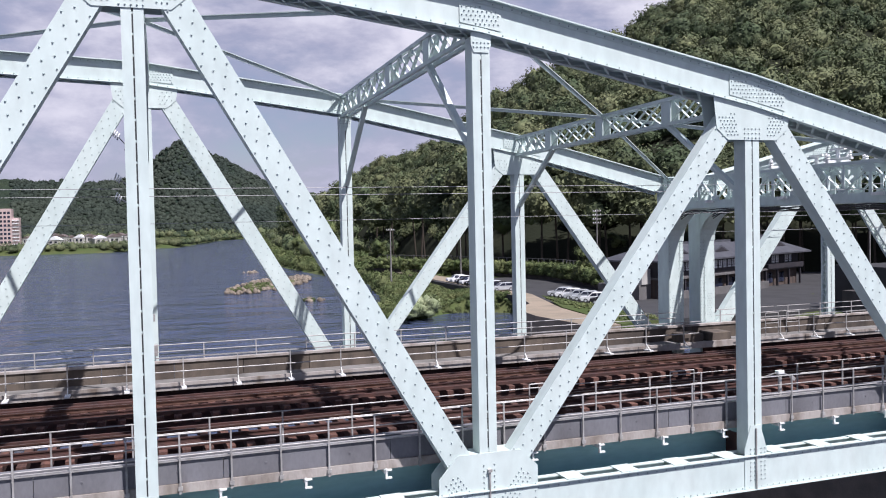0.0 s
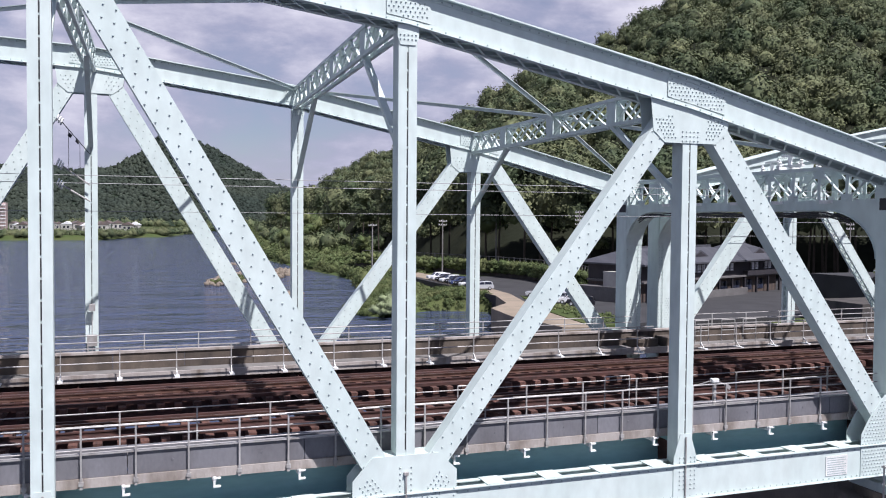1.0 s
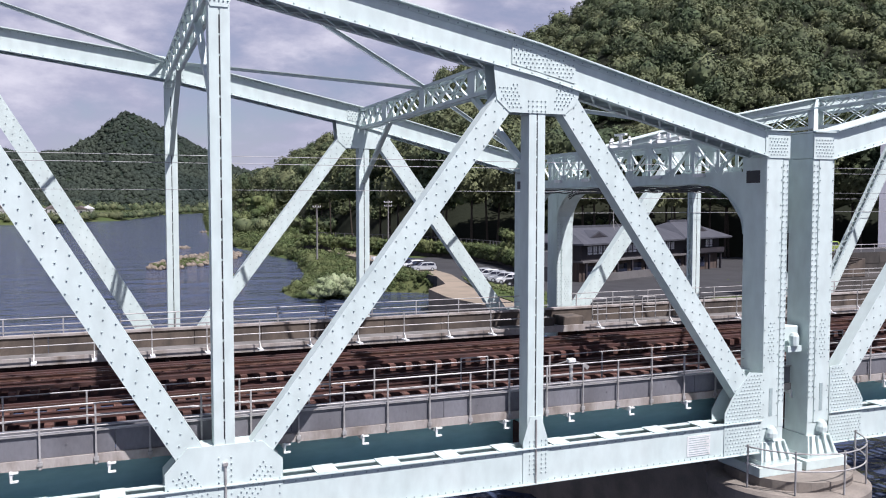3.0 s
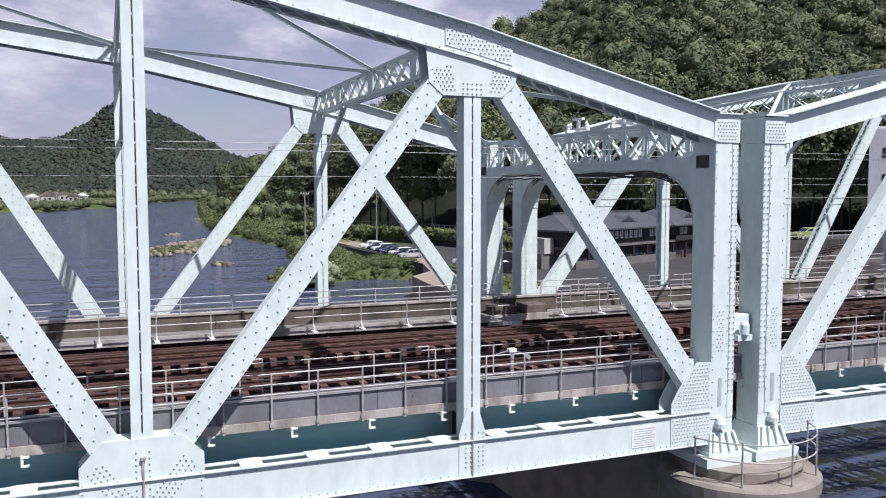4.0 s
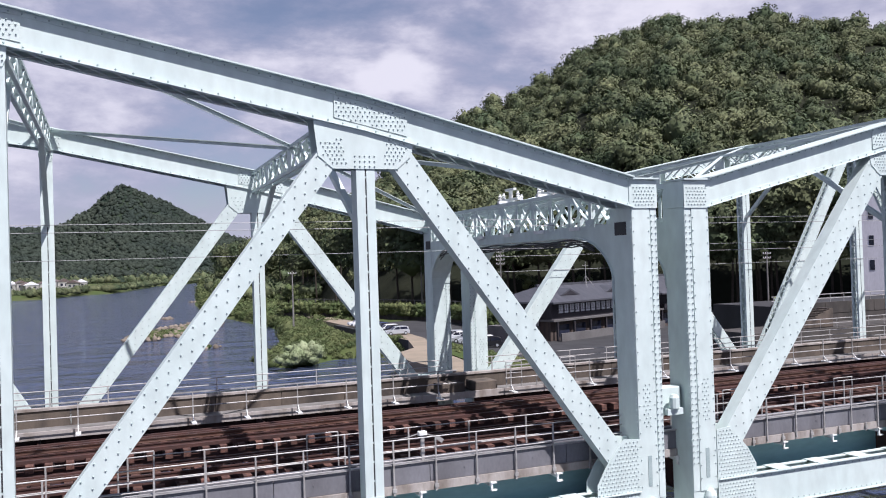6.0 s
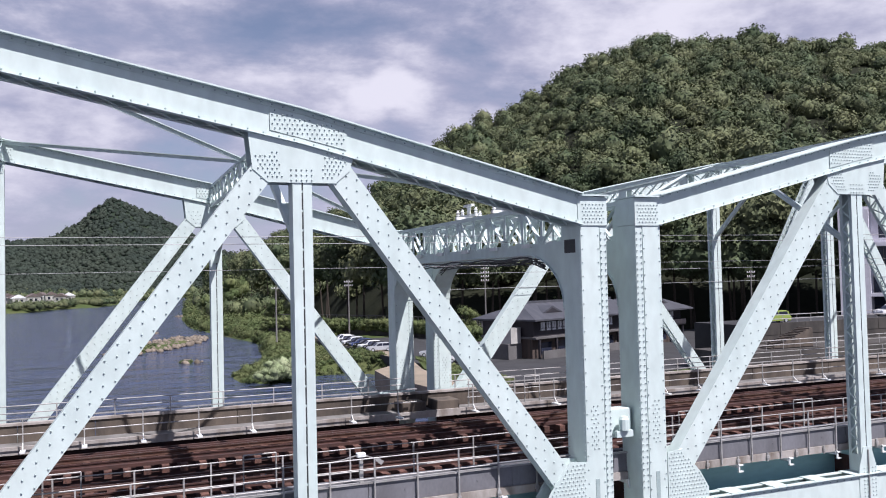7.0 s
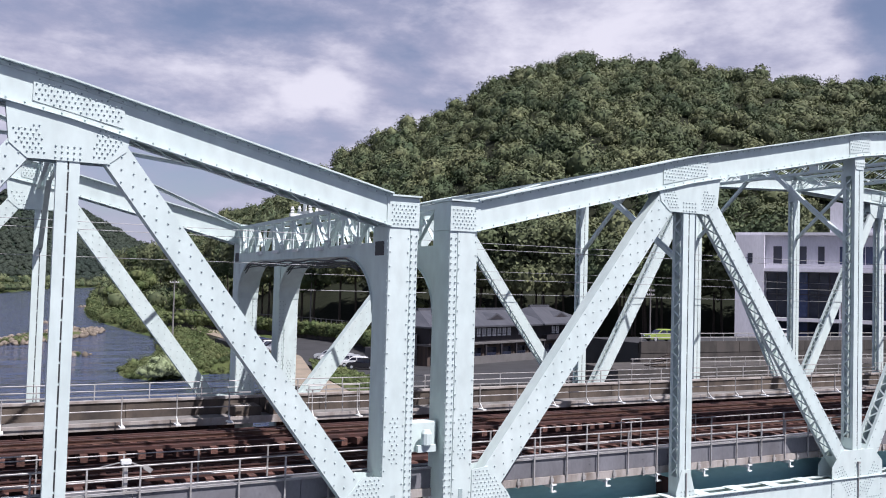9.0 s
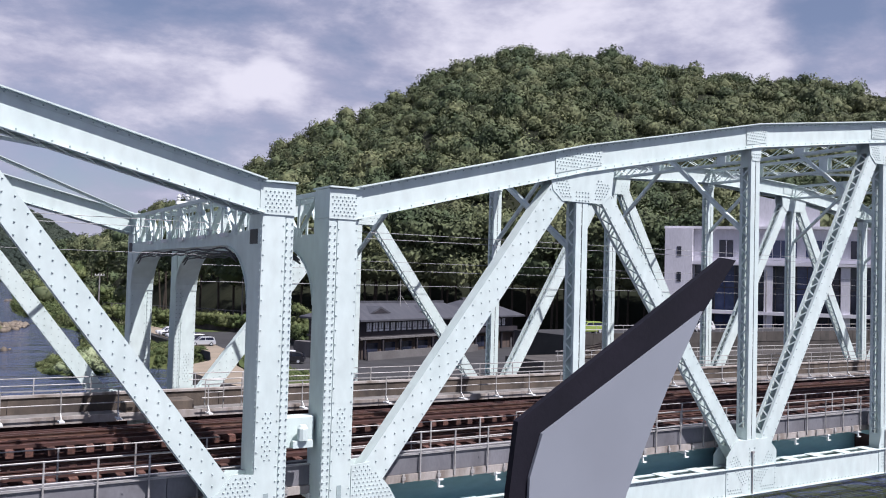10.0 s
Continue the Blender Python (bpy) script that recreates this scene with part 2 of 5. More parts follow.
def plated(bm, p, q, w, y0, y1):
    p2, q2 = Vector((p[0], p[1])), Vector((q[0], q[1]))
    d = (q2 - p2).normalized()
    s = Vector((-d.y, d.x))
    slab(bm, [tuple(p2 + s * w / 2), tuple(q2 + s * w / 2), tuple(q2 - s * w / 2), tuple(p2 - s * w / 2)], y0, y1)


def truss_plane(span, side, yc, far):
    """Chords, verticals, diagonals and gussets of one of the two trusses of a span."""
    y0, y1 = yc - HALF, yc + HALF
    X = lambda k: joint_x(side, k, far)
    for k in range(8):
        close = k < 4
        xa, xb, za, zb = X(k), X(k + 1), CHORD_TOP[k], CHORD_TOP[k + 1]
        if k == 0:
            xa, za = xa + side * 0.42, za + 0.10
        if k == 7:
            xb, zb = xb - side * 0.42, zb + 0.10
        # upper chord: a front web with a back web, an overhanging cover plate, angles below and a latticed soffit
        yq = y1 + 0.32
        strip = lambda lo, hi: [(xa, za + lo), (xb, zb + lo), (xb, zb + hi), (xa, za + hi)]
        bm = bmesh.new()
        slab(bm, strip(-WEB, 0), y0, y0 + 0.04)
        chord = part("top_chord", bm, PAINT, span)
        for name, lo, hi, ya, yb in (("web", -WEB, 0, yq - 0.04, yq), ("cover_plate", 0.002, 0.045, y0 - 0.20, yq + 0.18), ("upper_angle", -0.12, -0.004, y0 - 0.022, y0 - 0.003),
                                     ("lower_angle", -WEB - 0.012, -WEB + 0.11, y0 - 0.022, y0 - 0.003), ("bottom_flange", -WEB - 0.03, -WEB - 0.014, y0 - 0.1, y0 + 0.12), ("bottom_flange", -WEB - 0.03, -WEB - 0.014, yq - 0.12, yq + 0.1)):
            bm = bmesh.new()
            slab(bm, strip(lo, hi), ya, yb)
            part(name, bm, PAINT, chord)
        bm = bmesh.new()
        n = 14
        for i in range(n):
            f, g = i / n, (i + 1) / n
            for ya, yb in ((y0 + 0.06, yq - 0.06), (yq - 0.06, y0 + 0.06)):
                beam(bm, (xa + (xb - xa) * f, ya, za + (zb - za) * f - WEB), (xa + (xb - xa) * g, yb, za + (zb - za) * g - WEB), 0.07, 0.014)
        tagged(part("soffit_lacing", bm, PAINT, chord), kind="stuff")
        if close:
            spots = along((xa, za - 0.06), (xb, zb - 0.06), (0,), 0.30) + along((xa, za - WEB + 0.05), (xb, zb - WEB + 0.05), (0,), 0.42)
            rivets("rivets", spots, y0 - 0.024, chord)
        # lower chord: two webs and cross battens on the open top
        xa, xb = X(k) + (side * 0.5 if k == 0 else 0), X(k + 1) - (side * 0.5 if k == 7 else 0)
        bm = bmesh.new()
        box(bm, min(xa, xb), max(xa, xb), y0, y0 + 0.05, BOT_LOW, BOT_TOP)
        chord = part("bottom_chord", bm, PAINT, span)
        for name, ya, yb, lo, hi in (("web", y1 - 0.05, y1, BOT_LOW, BOT_TOP), ("flange", y0 - 0.09, y0 + 0.12, BOT_TOP + 0.002, BOT_TOP + 0.03), ("flange", y1 - 0.12, y1 + 0.09, BOT_TOP + 0.002, BOT_TOP + 0.03), ("bottom_plate", y0 - 0.09, y1 + 0.09, BOT_LOW - 0.03, BOT_LOW - 0.002)):
            bm = bmesh.new()
            box(bm, min(xa, xb), max(xa, xb), ya, yb, lo, hi)
            part(name, bm, PAINT, chord)
        n = 5
        for i in range(n):
            x = min(xa, xb) + PITCH * (i + 0.5) / n
            bm = bmesh.new()
            box(bm, x - 0.3, x + 0.3, y0 - 0.06, y1 + 0.06, BOT_TOP + 0.032, BOT_TOP + 0.06)
            part("batten_plate", bm, PAINT, chord)
        if close and not far:
            rivets("rivets", along((min(xa, xb), BOT_TOP - 0.09), (max(xa, xb), BOT_TOP - 0.09), (0,), 0.33) + along((min(xa, xb), BOT_LOW + 0.07), (max(xa, xb), BOT_LOW + 0.07), (0,), 0.24), y0 - 0.002, chord)
    open_web = side > 0
    for k in range(1, 8):
        x, top = X(k), CHORD_TOP[k] - DEPTH
        upper = k % 2 == 1
        z0, z1 = (BOT_TOP, top) if upper else (-0.5, top)
        # vertical
        bm = bmesh.new()
        if open_web:
            laced(bm, (x, z0), (x, z1), 0.48, y0 + 0.03, y1 - 0.03)
        else:
            box(bm, x - 0.25, x + 0.25, y0 + 0.03, y1 - 0.03, z0, z1)
        post = part("vertical", bm, PAINT, span)
        for s in (-1, 1):
            bm = bmesh.new()
            box(bm, min(x + s * 0.022, x + s * 0.265), max(x + s * 0.022, x + s * 0.265), y0 + 0.008, y0 + 0.028, z0 + 0.1, z1 - 0.1)
            part("face_plate", bm, PAINT, post)
        # black strips stand in for the shadow in the gap between face plates
        bm = bmesh.new()
        z = z0 + 0.4
        while z < z1 - 0.6:
            box(bm, x - 0.016, x + 0.016, y0 + 0.022, y0 + 0.029, z, z + 0.46)
            z += 0.52
        part("slot_shadow_gap", bm, BLACK, post, "black strips painting the shadow in the gap between the two face plates")
        if upper:
            bm = bmesh.new()
            slab(bm, [(x - 0.42, BOT_LOW), (x + 0.42, BOT_LOW), (x + 0.42, -1.1), (x + 0.18, -0.35), (x - 0.18, -0.35), (x - 0.42, -1.1)], y0 - 0.026, y0 - 0.004)
            foot = part("foot_gusset", bm, PAINT, span)
            if not far:
                rivets("rivets", along((x - 0.2, BOT_LOW + 0.1), (x - 0.2, -0.9), (-0.15, 0.0), 0.14) + along((x + 0.2, BOT_LOW + 0.1), (x + 0.2, -0.9), (-0.15, 0.0), 0.14), y0 - 0.028, foot)
                bm = bmesh.new()
                tube(bm, (x, y0 - 0.06, BOT_LOW), (x, y0 - 0.06, -0.45), 0.028, 6)
                part("drain_pipe", bm, GALV, span)
        else:
            bm = bmesh.new()
            slab(bm, [(x - 0.3, top + 0.1), (x + 0.3, top + 0.1), (x + 0.3, top - 0.25), (x + 0.22, top - 0.45), (x - 0.22, top - 0.45), (x - 0.3, top - 0.25)], y0 - 0.018, y0 + 0.006)
            cap = part("cap_gusset", bm, PAINT, span)
            rivets("rivets", along((x - 0.26, top - 0.3), (x + 0.26, top - 0.3), (0, 0.12), 0.11, 0.04), y0 - 0.02, cap)
        # splice plate with a dense field of rivets on the upper chord
        sl = (CHORD_TOP[k + 1] - CHORD_TOP[k - 1]) / (X(k + 1) - X(k - 1))
        off, wd = side * (-0.2 if upper else 0.0), 1.05 if upper else 0.62
        pts = [(x + off + e, CHORD_TOP[k] + (e + off) * sl - f) for e, f in ((-wd, WEB - 0.13), (wd, WEB - 0.13), (wd, 0.16), (-wd, 0.16))]
        bm = bmesh.new()
        slab(bm, pts, y0 - 0.034, y0 - 0.024)
        splice = part("splice_plate", bm, PAINT, span)
        if k < 5:
            rivets("rivets", grid_in(pts, 0.135), y0 - 0.036, splice)
        if not upper:
            # lower joint: a broad plate for two diagonals and the vertical
            low = [(x - 1.5, BOT_LOW), (x + 1.5, BOT_LOW), (x + 1.5, -0.75), (x + 0.95, -0.24), (x - 0.95, -0.24), (x - 1.5, -0.85)]
            bm = bmesh.new()
            for ya, yb in ((y0 - 0.03, y0 - 0.004), (y1 + 0.004, y1 + 0.03)):
                slab(bm, low, ya, yb)
            box(bm, x - 0.95, x + 0.95, y0 - 0.004, y1, -0.30, -0.26)
            plate = part("joint_gusset", bm, PAINT, span)
            if k < 5 and not far:
                spots = []
                for s in (-1, 1):
                    spots += along((x + s * 0.32, -1.95), (x + s * 1.18, -0.85), (-0.2, -0.07, 0.06, 0.19), 0.135, 0.05, True)
                    spots += along((x + s * 1.42, BOT_LOW + 0.1), (x + s * 1.42, -1.1), (0,), 0.2) + grid_in([(x + s * 0.5, BOT_LOW + 0.05), (x + s * 1.45, BOT_LOW + 0.05), (x + s * 1.45, BOT_LOW + 0.3), (x + s * 0.5, BOT_LOW + 0.3)], 0.14)
                spots += along((x, BOT_LOW), (x, -0.4), (-0.16, 0.16), 0.16)
                rivets("rivets", spots, y0 - 0.032, plate)
                bm = bmesh.new()
                tube(bm, (x, y0 - 0.07, BOT_LOW), (x, y0 - 0.07, -0.75), 0.03, 6)
                box(bm, x - 0.06, x + 0.06, y0 - 0.12, y0 - 0.02, -0.78, -0.70)
                part("drain_pipe", bm, GALV, span)
        else:
            t = CHORD_TOP[k] - DEPTH
            hi = [(x - 1.45, t - 1.45 * sl + 0.2), (x - 1.33, t - 0.60), (x - 0.92, t - 0.95), (x + 0.92, t - 0.95), (x + 1.33, t - 0.60), (x + 1.45, t + 1.45 * sl + 0.2)]
            bm = bmesh.new()
            for ya, yb in ((y0 - 0.02, y0 - 0.002), (y1 + 0.002, y1 + 0.02)):
                slab(bm, hi, ya, yb)
            plate = part("joint_gusset", bm, PAINT, span)
            if k < 5:
                spots = []
                for s in (-1, 1):
                    spots += grid_in([(x + s * 0.45, t - 0.85), (x + s * 0.95, t - 0.85), (x + s * 1.28, t - 0.55), (x + s * 1.3, t - 0.15), (x + s * 0.6, t - 0.05)], 0.125 if not far else 0.2)
                spots += along((x - 0.35, t - 0.88), (x + 0.35, t - 0.88), (0, 0.14, 0.28), 0.14, 0.05) if not far else []
                rivets("rivets", spots, y0 - 0.022, plate)
    # diagonals
    for k in range(8):
        up, dn = (k, k + 1) if k % 2 == 1 else (k + 1, k)
        xt, xd = X(up), X(dn)
        top = CHORD_TOP[up] - DEPTH - 0.05
        s = 1 if xd > xt else -1
        p, q = (xt + s * 0.62, top - 0.02), (xd - s * 0.62, -0.85)
        if dn in (0, 8):
            q = (xd - s * (0.40 if side > 0 else 0.68), -1.0)
        wide = 0.82 if side > 0 and dn == 0 else 0.70 if dn == 0 else 0.62 if (dn in (0, 8) or up in (1, 7)) else 0.72
        bm = bmesh.new()
        net = open_web and dn != 0
        if net:
            laced(bm, p, q, wide - 0.05, y0 + 0.012, y1 - 0.012)
        else:
            plated(bm, p, q, wide, y0 + 0.004, y1 - 0.12)
        dia = part("diagonal", bm, PAINT, span)
        if k < 4:
            offs = (-wide * 0.40, -wide * 0.13, wide * 0.13, wide * 0.40) if not net else (-wide * 0.36, wide * 0.36)
            spots = along(p, q, offs, 0.5 if not net else 0.36, 0.4, True)
            rivets("rivets", spots, y0 + (0.002 if not net else 0.010), dia)


def end_post(span, side, yc, far, close):
    """The deep box post over the pier, with its plates, rivets and the shoe below."""
    x = joint_x(side, 0, far)
    ya, yb = (yc - HALF, yc + 0.78) if not far else (yc - 0.78, yc + HALF)
    bm = bmesh.new()
    box(bm, x - 0.47, x + 0.47, ya + 0.03, yb - 0.02, -2.05, 7.52)
    box(bm, x - 0.475, x + 0.475, ya + 0.03, yb - 0.03, 7.53, 8.39)
    post = part("end_post", bm, PAINT, span)
    sg = -1 if side < 0 else 1
    bm = bmesh.new()
    a, b = sorted((x + sg * 0.46, x - sg * 0.2))
    box(bm, a, b, ya, ya + 0.027, -1.6, 7.5)
    part("cover_plate", bm, PAINT, post)
    bm = bmesh.new()
    a2, b2 = sorted((x - sg * 0.24, x - sg * 0.47))
    box(bm, a2, b2, ya + 0.012, ya + 0.027, -1.6, 7.5)
    part("edge_angle", bm, PAINT, post)
    bm = bmesh.new()
    c = [(x + sg * 0.55, 7.5), (x - sg * 0.49, 7.5), (x - sg * 0.49, 8.36), (x + sg * 0.55, 8.42)]
    slab(bm, c if sg < 0 else c[::-1], ya - 0.03, ya - 0.004)
    cap = part("head_plate", bm, PAINT, post)
    bm = bmesh.new()
    box(bm, x - 0.52, x + 0.52, ya - 0.12, yb + 0.05, 8.40, 8.45)
    part("top_cap", bm, PAINT, post)
    rivets("rivets", grid_in([(x - 0.45, 7.55), (x + 0.45, 7.55), (x + 0.45, 8.25), (x - 0.45, 8.25)], 0.125), ya - 0.032, cap)
    spots = along((x, -1.4), (x, 7.4), (sg * -0.41, 0.16 * sg), 0.42)
    spots += along((x, -0.9), (x, 7.4), (sg * 0.27, sg * 0.43), 0.19)
    spots += grid_in([(x - 0.2 + sg * 0.12, 0.6), (x + 0.2 + sg * 0.12, 0.6), (x + 0.2 + sg * 0.12, 2.1), (x - 0.2 + sg * 0.12, 2.1)], 0.15)
    rivets("rivets", spots, ya - 0.002, post)
    # rivets standing out along the side edges
    bm = bmesh.new()
    for e in (-1, 1):
        z = -1.3
        while z < 7.4:
            box(bm, x + e * 0.47 - 0.022, x + e * 0.47 + 0.022, ya + 0.05, ya + 0.09, z, z + 0.045)
            z += 0.19
    tagged(part("edge_rivets", bm, PAINT, post), kind="stuff")
    # gusset for the end diagonal and the bottom chord
    g = [(x + sg * 0.47, BOT_LOW), (x + sg * 2.05, BOT_LOW), (x + sg * 2.05, -0.95), (x + sg * 1.75, -0.45), (x + sg * 1.05, 0.36), (x + sg * 0.47, 0.30)]
    bm = bmesh.new()
    slab(bm, g if sg > 0 else g[::-1], yc - HALF - 0.03, yc - HALF - 0.004)
    slab(bm, g if sg > 0 else g[::-1], yc + HALF + 0.004, yc + HALF + 0.03)
    gus = part("end_gusset", bm, PAINT, span)
    if not far:
        rivets("rivets", grid_in(g, 0.135), yc - HALF - 0.032, gus)
    # slotted hanger and pin, shoe, base plate
    bm = bmesh.new()
    box(bm, x + sg * 0.1 - 0.07, x + sg * 0.1 + 0.07, ya - 0.012, ya + 0.0, -1.2, -0.25)
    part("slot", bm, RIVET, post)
    bm = bmesh.new()
    ym = (ya + yb) / 2
    lathe(bm, [(0.2, -1.9), (0.2, -1.75), (0.14, -1.6), (0.05, -1.52)], x + sg * 0.1, ya - 0.08, 12)
    part("pin_cap", bm, PAINT, post, smooth=False)
    bm = bmesh.new()
    v = box(bm, x - 0.68, x + 0.68, ya - 0.26, yb + 0.3, -2.78, -2.66)
    a = [bm.verts.new(p) for p in ((x - 0.66, ya - 0.24, -2.65), (x + 0.66, ya - 0.24, -2.65), (x + 0.66, yb + 0.26, -2.65), (x - 0.66, yb + 0.26, -2.65))]
    b = [bm.verts.new(p) for p in ((x - 0.5, ya - 0.06, -2.06), (x + 0.5, ya - 0.06, -2.06), (x + 0.5, yb + 0.05, -2.06), (x - 0.5, yb + 0.05, -2.06))]
    bm.faces.new(b)
    for i in range(4):
        bm.faces.new((a[i], a[(i + 1) % 4], b[(i + 1) % 4], b[i]))
    for e in (-0.55, -0.2, 0.15, 0.5):
        beam(bm, (x + e, ya - 0.25, -2.66), (x + e * 0.75, ya - 0.1, -2.06), 0.05, 0.16, (0, -1, 0))
    part("shoe", bm, PAINT, span)
    bm = bmesh.new()
    box(bm, x - 0.92, x + 0.92, ya - 0.45, yb + 0.5, -3.10, -2.79)
    part("base_plate", bm, PAINT, span)


def portal(span, side):
    """The arched lattice frame between the two end posts."""
    x = joint_x(side, 0, False)
    y0, y1 = 1.0, FAR_Y - 0.6
    ym, half = (y0 + y1) / 2, (y1 - y0) / 2
    lean = lambda y: x + SKEW * (y - 0.2) / FAR_Y

    def arch(y):
        e = min(y - y0, y1 - y)
        r = 2.6
        return 6.72 if e >= r else 6.72 - 1.75 * (1 - math.sqrt(max(0, 1 - (1 - e / r) ** 2)))
    ys = [y0 + (y1 - y0) * (0.5 - 0.5 * math.cos(math.pi * i / 36)) for i in range(37)]
    for dx in (-0.42, 0.42):
        # lower band of plate that follows the arch
        bm = bmesh.new()
        rings = [[bm.verts.new((lean(y) + dx + t, y, z)) for t, z in ((-0.02, arch(y)), (0.02, arch(y)), (0.02, 7.08), (-0.02, 7.08))] for y in ys]
        for v, w in zip(rings, rings[1:]):
            for i in range(4):
                j = (i + 1) % 4
                bm.faces.new((v[i], v[j], w[j], w[i]))
        bmesh.ops.recalc_face_normals(bm, faces=bm.faces)
        part("arch_plate", bm, PAINT, span)
        bm = bmesh.new()
        beam(bm, (lean(y0 - 0.2) + dx, y0 - 0.2, 8.28), (lean(y1 + 0.2) + dx, y1 + 0.2, 8.28), 0.14, 0.14)
        part("top_angle", bm, PAINT, span)
        n = 12
        for i in range(n):
            ya, yb = y0 + (y1 - y0) * i / n, y0 + (y1 - y0) * (i + 1) / n
            lo, hi = (7.05, 8.22) if i % 2 else (8.22, 7.05)
            bm = bmesh.new()
            beam(bm, (lean(ya) + dx, ya, lo), (lean(yb) + dx, yb, hi), 0.03, 0.12, (1, 0, 0))
            part("lattice_bar", bm, PAINT, span)
            bm = bmesh.new()
            beam(bm, (lean(ya) + dx - 0.02, ya, 7.0), (lean(ya) + dx - 0.02, ya, 8.22), 0.03, 0.16, (0, 1, 0))
            part("lattice_post", bm, PAINT, span)
            bm = bmesh.new()
            top = hi > lo
            y = yb
            box(bm, lean(y) + dx - 0.045, lean(y) + dx - 0.03, y - 0.28, y + 0.28, 7.9 if top else 7.0, 8.2 if top else 7.3)
            part("node_plate", bm, PAINT, span)
    bm = bmesh.new()
    rings = [[bm.verts.new((lean(y) + t, y, arch(y) + z)) for t, z in ((-0.5, -0.03), (0.5, -0.03), (0.5, -0.004), (-0.5, -0.004))] for y in ys]
    for v, w in zip(rings, rings[1:]):
        for i in range(4):
            j = (i + 1) % 4
            bm.faces.new((v[i], v[j], w[j], w[i]))
    bmesh.ops.recalc_face_normals(bm, faces=bm.faces)
    part("arch_soffit", bm, PAINT, span)
    bm = bmesh.new()
    n = 11
    for i in range(n):
        ya, yb = y0 + (y1 - y0) * i / n, y0 + (y1 - y0) * (i + 1) / n
        beam(bm, (lean(ya) - 0.42, ya, 8.33), (lean(yb) + 0.42, yb, 8.33), 0.09, 0.02)
        beam(bm, (lean(ya) + 0.42, ya, 8.35), (lean(yb) - 0.42, yb, 8.35), 0.09, 0.02)
    part("top_lacing", bm, PAINT, span)
    for k, (dx, dz) in enumerate(((-0.46, -0.12), (-0.5, -0.2), (-0.44, -0.27))):
        bm = bmesh.new()
        pts = [(lean(y) + dx, y, arch(y) + dz + 0.03 * math.sin(y * (2 + k))) for y in np.linspace(y0 + 1.2, y1 - 1.2, 24)]
        rings = [[bm.verts.new((x + 0.03 * math.cos(a * 1.2566), y, z + 0.03 * math.sin(a * 1.2566))) for a in range(5)] for x, y, z in pts]
        for p, q in zip(rings, rings[1:]):
            for a in range(5):
                bm.faces.new((p[a], p[a - 1], q[a - 1], q[a]))
        part("cable", bm, BLACK, span, "loose dark cable strung under the arch")
    for y in (3.4, 6.1, 8.8, 11.6, 14.2):
        bm = bmesh.new()
        box(bm, lean(y) - 0.56, lean(y) - 0.46, y - 0.3, y + 0.3, 6.95, 7.08)
        part("cable_clip", bm, WHITE, span)
    # corner knees inside the arch
    for y, s in ((y0, 1), (y1, -1)):
        bm = bmesh.new()
        beam(bm, (lean(y), y, 5.4), (lean(y + s * 1.5), y + s * 1.5, 6.9), 0.8, 0.03)
        part("knee_plate", bm, PAINT, span)
        if side < 0:
            # thin black plate stands in for the dark inside of a hole
            bm = bmesh.new()
            xh = joint_x(side, 0, s < 0) - 0.472
            box(bm, xh - 0.008, xh, min(y - s * 0.80, y - s * 0.15), max(y - s * 0.80, y - s * 0.15), 6.68, 7.10)
            part("inspection_hole_shade", bm, BLACK, span)


def sway_frame(span, side, k):
    """The lattice strut between the two upper chords, its knee braces."""
    xa, xb = joint_x(side, k, False), joint_x(side, k, True)
    top, low = CHORD_TOP[k] - 0.10, CHORD_TOP[k] - 0.98
    ya, yb = 0.5, FAR_Y - 0.1
    for dx in (-0.17, 0.17):
        for z in (low, top):
            bm = bmesh.new()
            beam(bm, (xa + dx, ya, z), (xb + dx, yb, z), 0.12, 0.12)
            strut = part("strut_angle", bm, PAINT, span)
        for j, (f, g) in enumerate(((0.01, 0.2), (0.24, 0.48), (0.52, 0.76), (0.8, 0.99))):
            bm = bmesh.new()
            n = 3
            for i in range(n):
                p, q = f + (g - f) * i / n, f + (g - f) * (i + 1) / n
                P = lambda t, z: (xa + (xb - xa) * t + dx, ya + (yb - ya) * t, z)
                beam(bm, P(p, low + 0.05), P(q, top - 0.05), 0.015, 0.095, (1, 0, 0))
                beam(bm, P(p, top - 0.05), P(q, low + 0.05), 0.015, 0.095, (1, 0, 0))
            part("lattice_panel", bm, PAINT, strut)
        for f in (0.22, 0.5, 0.78):
            bm = bmesh.new()
            y = ya + (yb - ya) * f
            box(bm, xa + (xb - xa) * f + dx - 0.02, xa + (xb - xa) * f + dx + 0.02, y - 0.3, y + 0.3, low, top)
            part("stay_plate", bm, PAINT, strut)
    for y, s, x in ((ya, 1, xa), (yb, -1, xb)):
        bm = bmesh.new()
        drop = 3.3 if k > 1 else 2.6
        beam(bm, (x, y + s * 4.0, low), (x, y + s * 0.0, low - drop), 0.2, 0.16)
        part("knee_brace", bm, PAINT, span)


def lateral(span, side, k, apex):
    """Two bars of the top bracing that meet at the middle of a strut."""
    base = k + 1 if apex == k else k
    za, zb = CHORD_TOP[apex] - 0.06, CHORD_TOP[base] - 0.06
    xm = (joint_x(side, apex, False) + joint_x(side, apex, True)) / 2
    for far in (False, True):
        bm = bmesh.new()
        p, q = (xm, FAR_Y / 2 + 0.2, za), (joint_x(side, base, far), FAR_Y if far else 0.3, zb)
        beam(bm, p, q, 0.16, 0.03)
        beam(bm, (p[0], p[1], p[2] - 0.07), (q[0], q[1], q[2] - 0.07), 0.03, 0.13)
        part("lateral_brace", bm, PAINT, span)


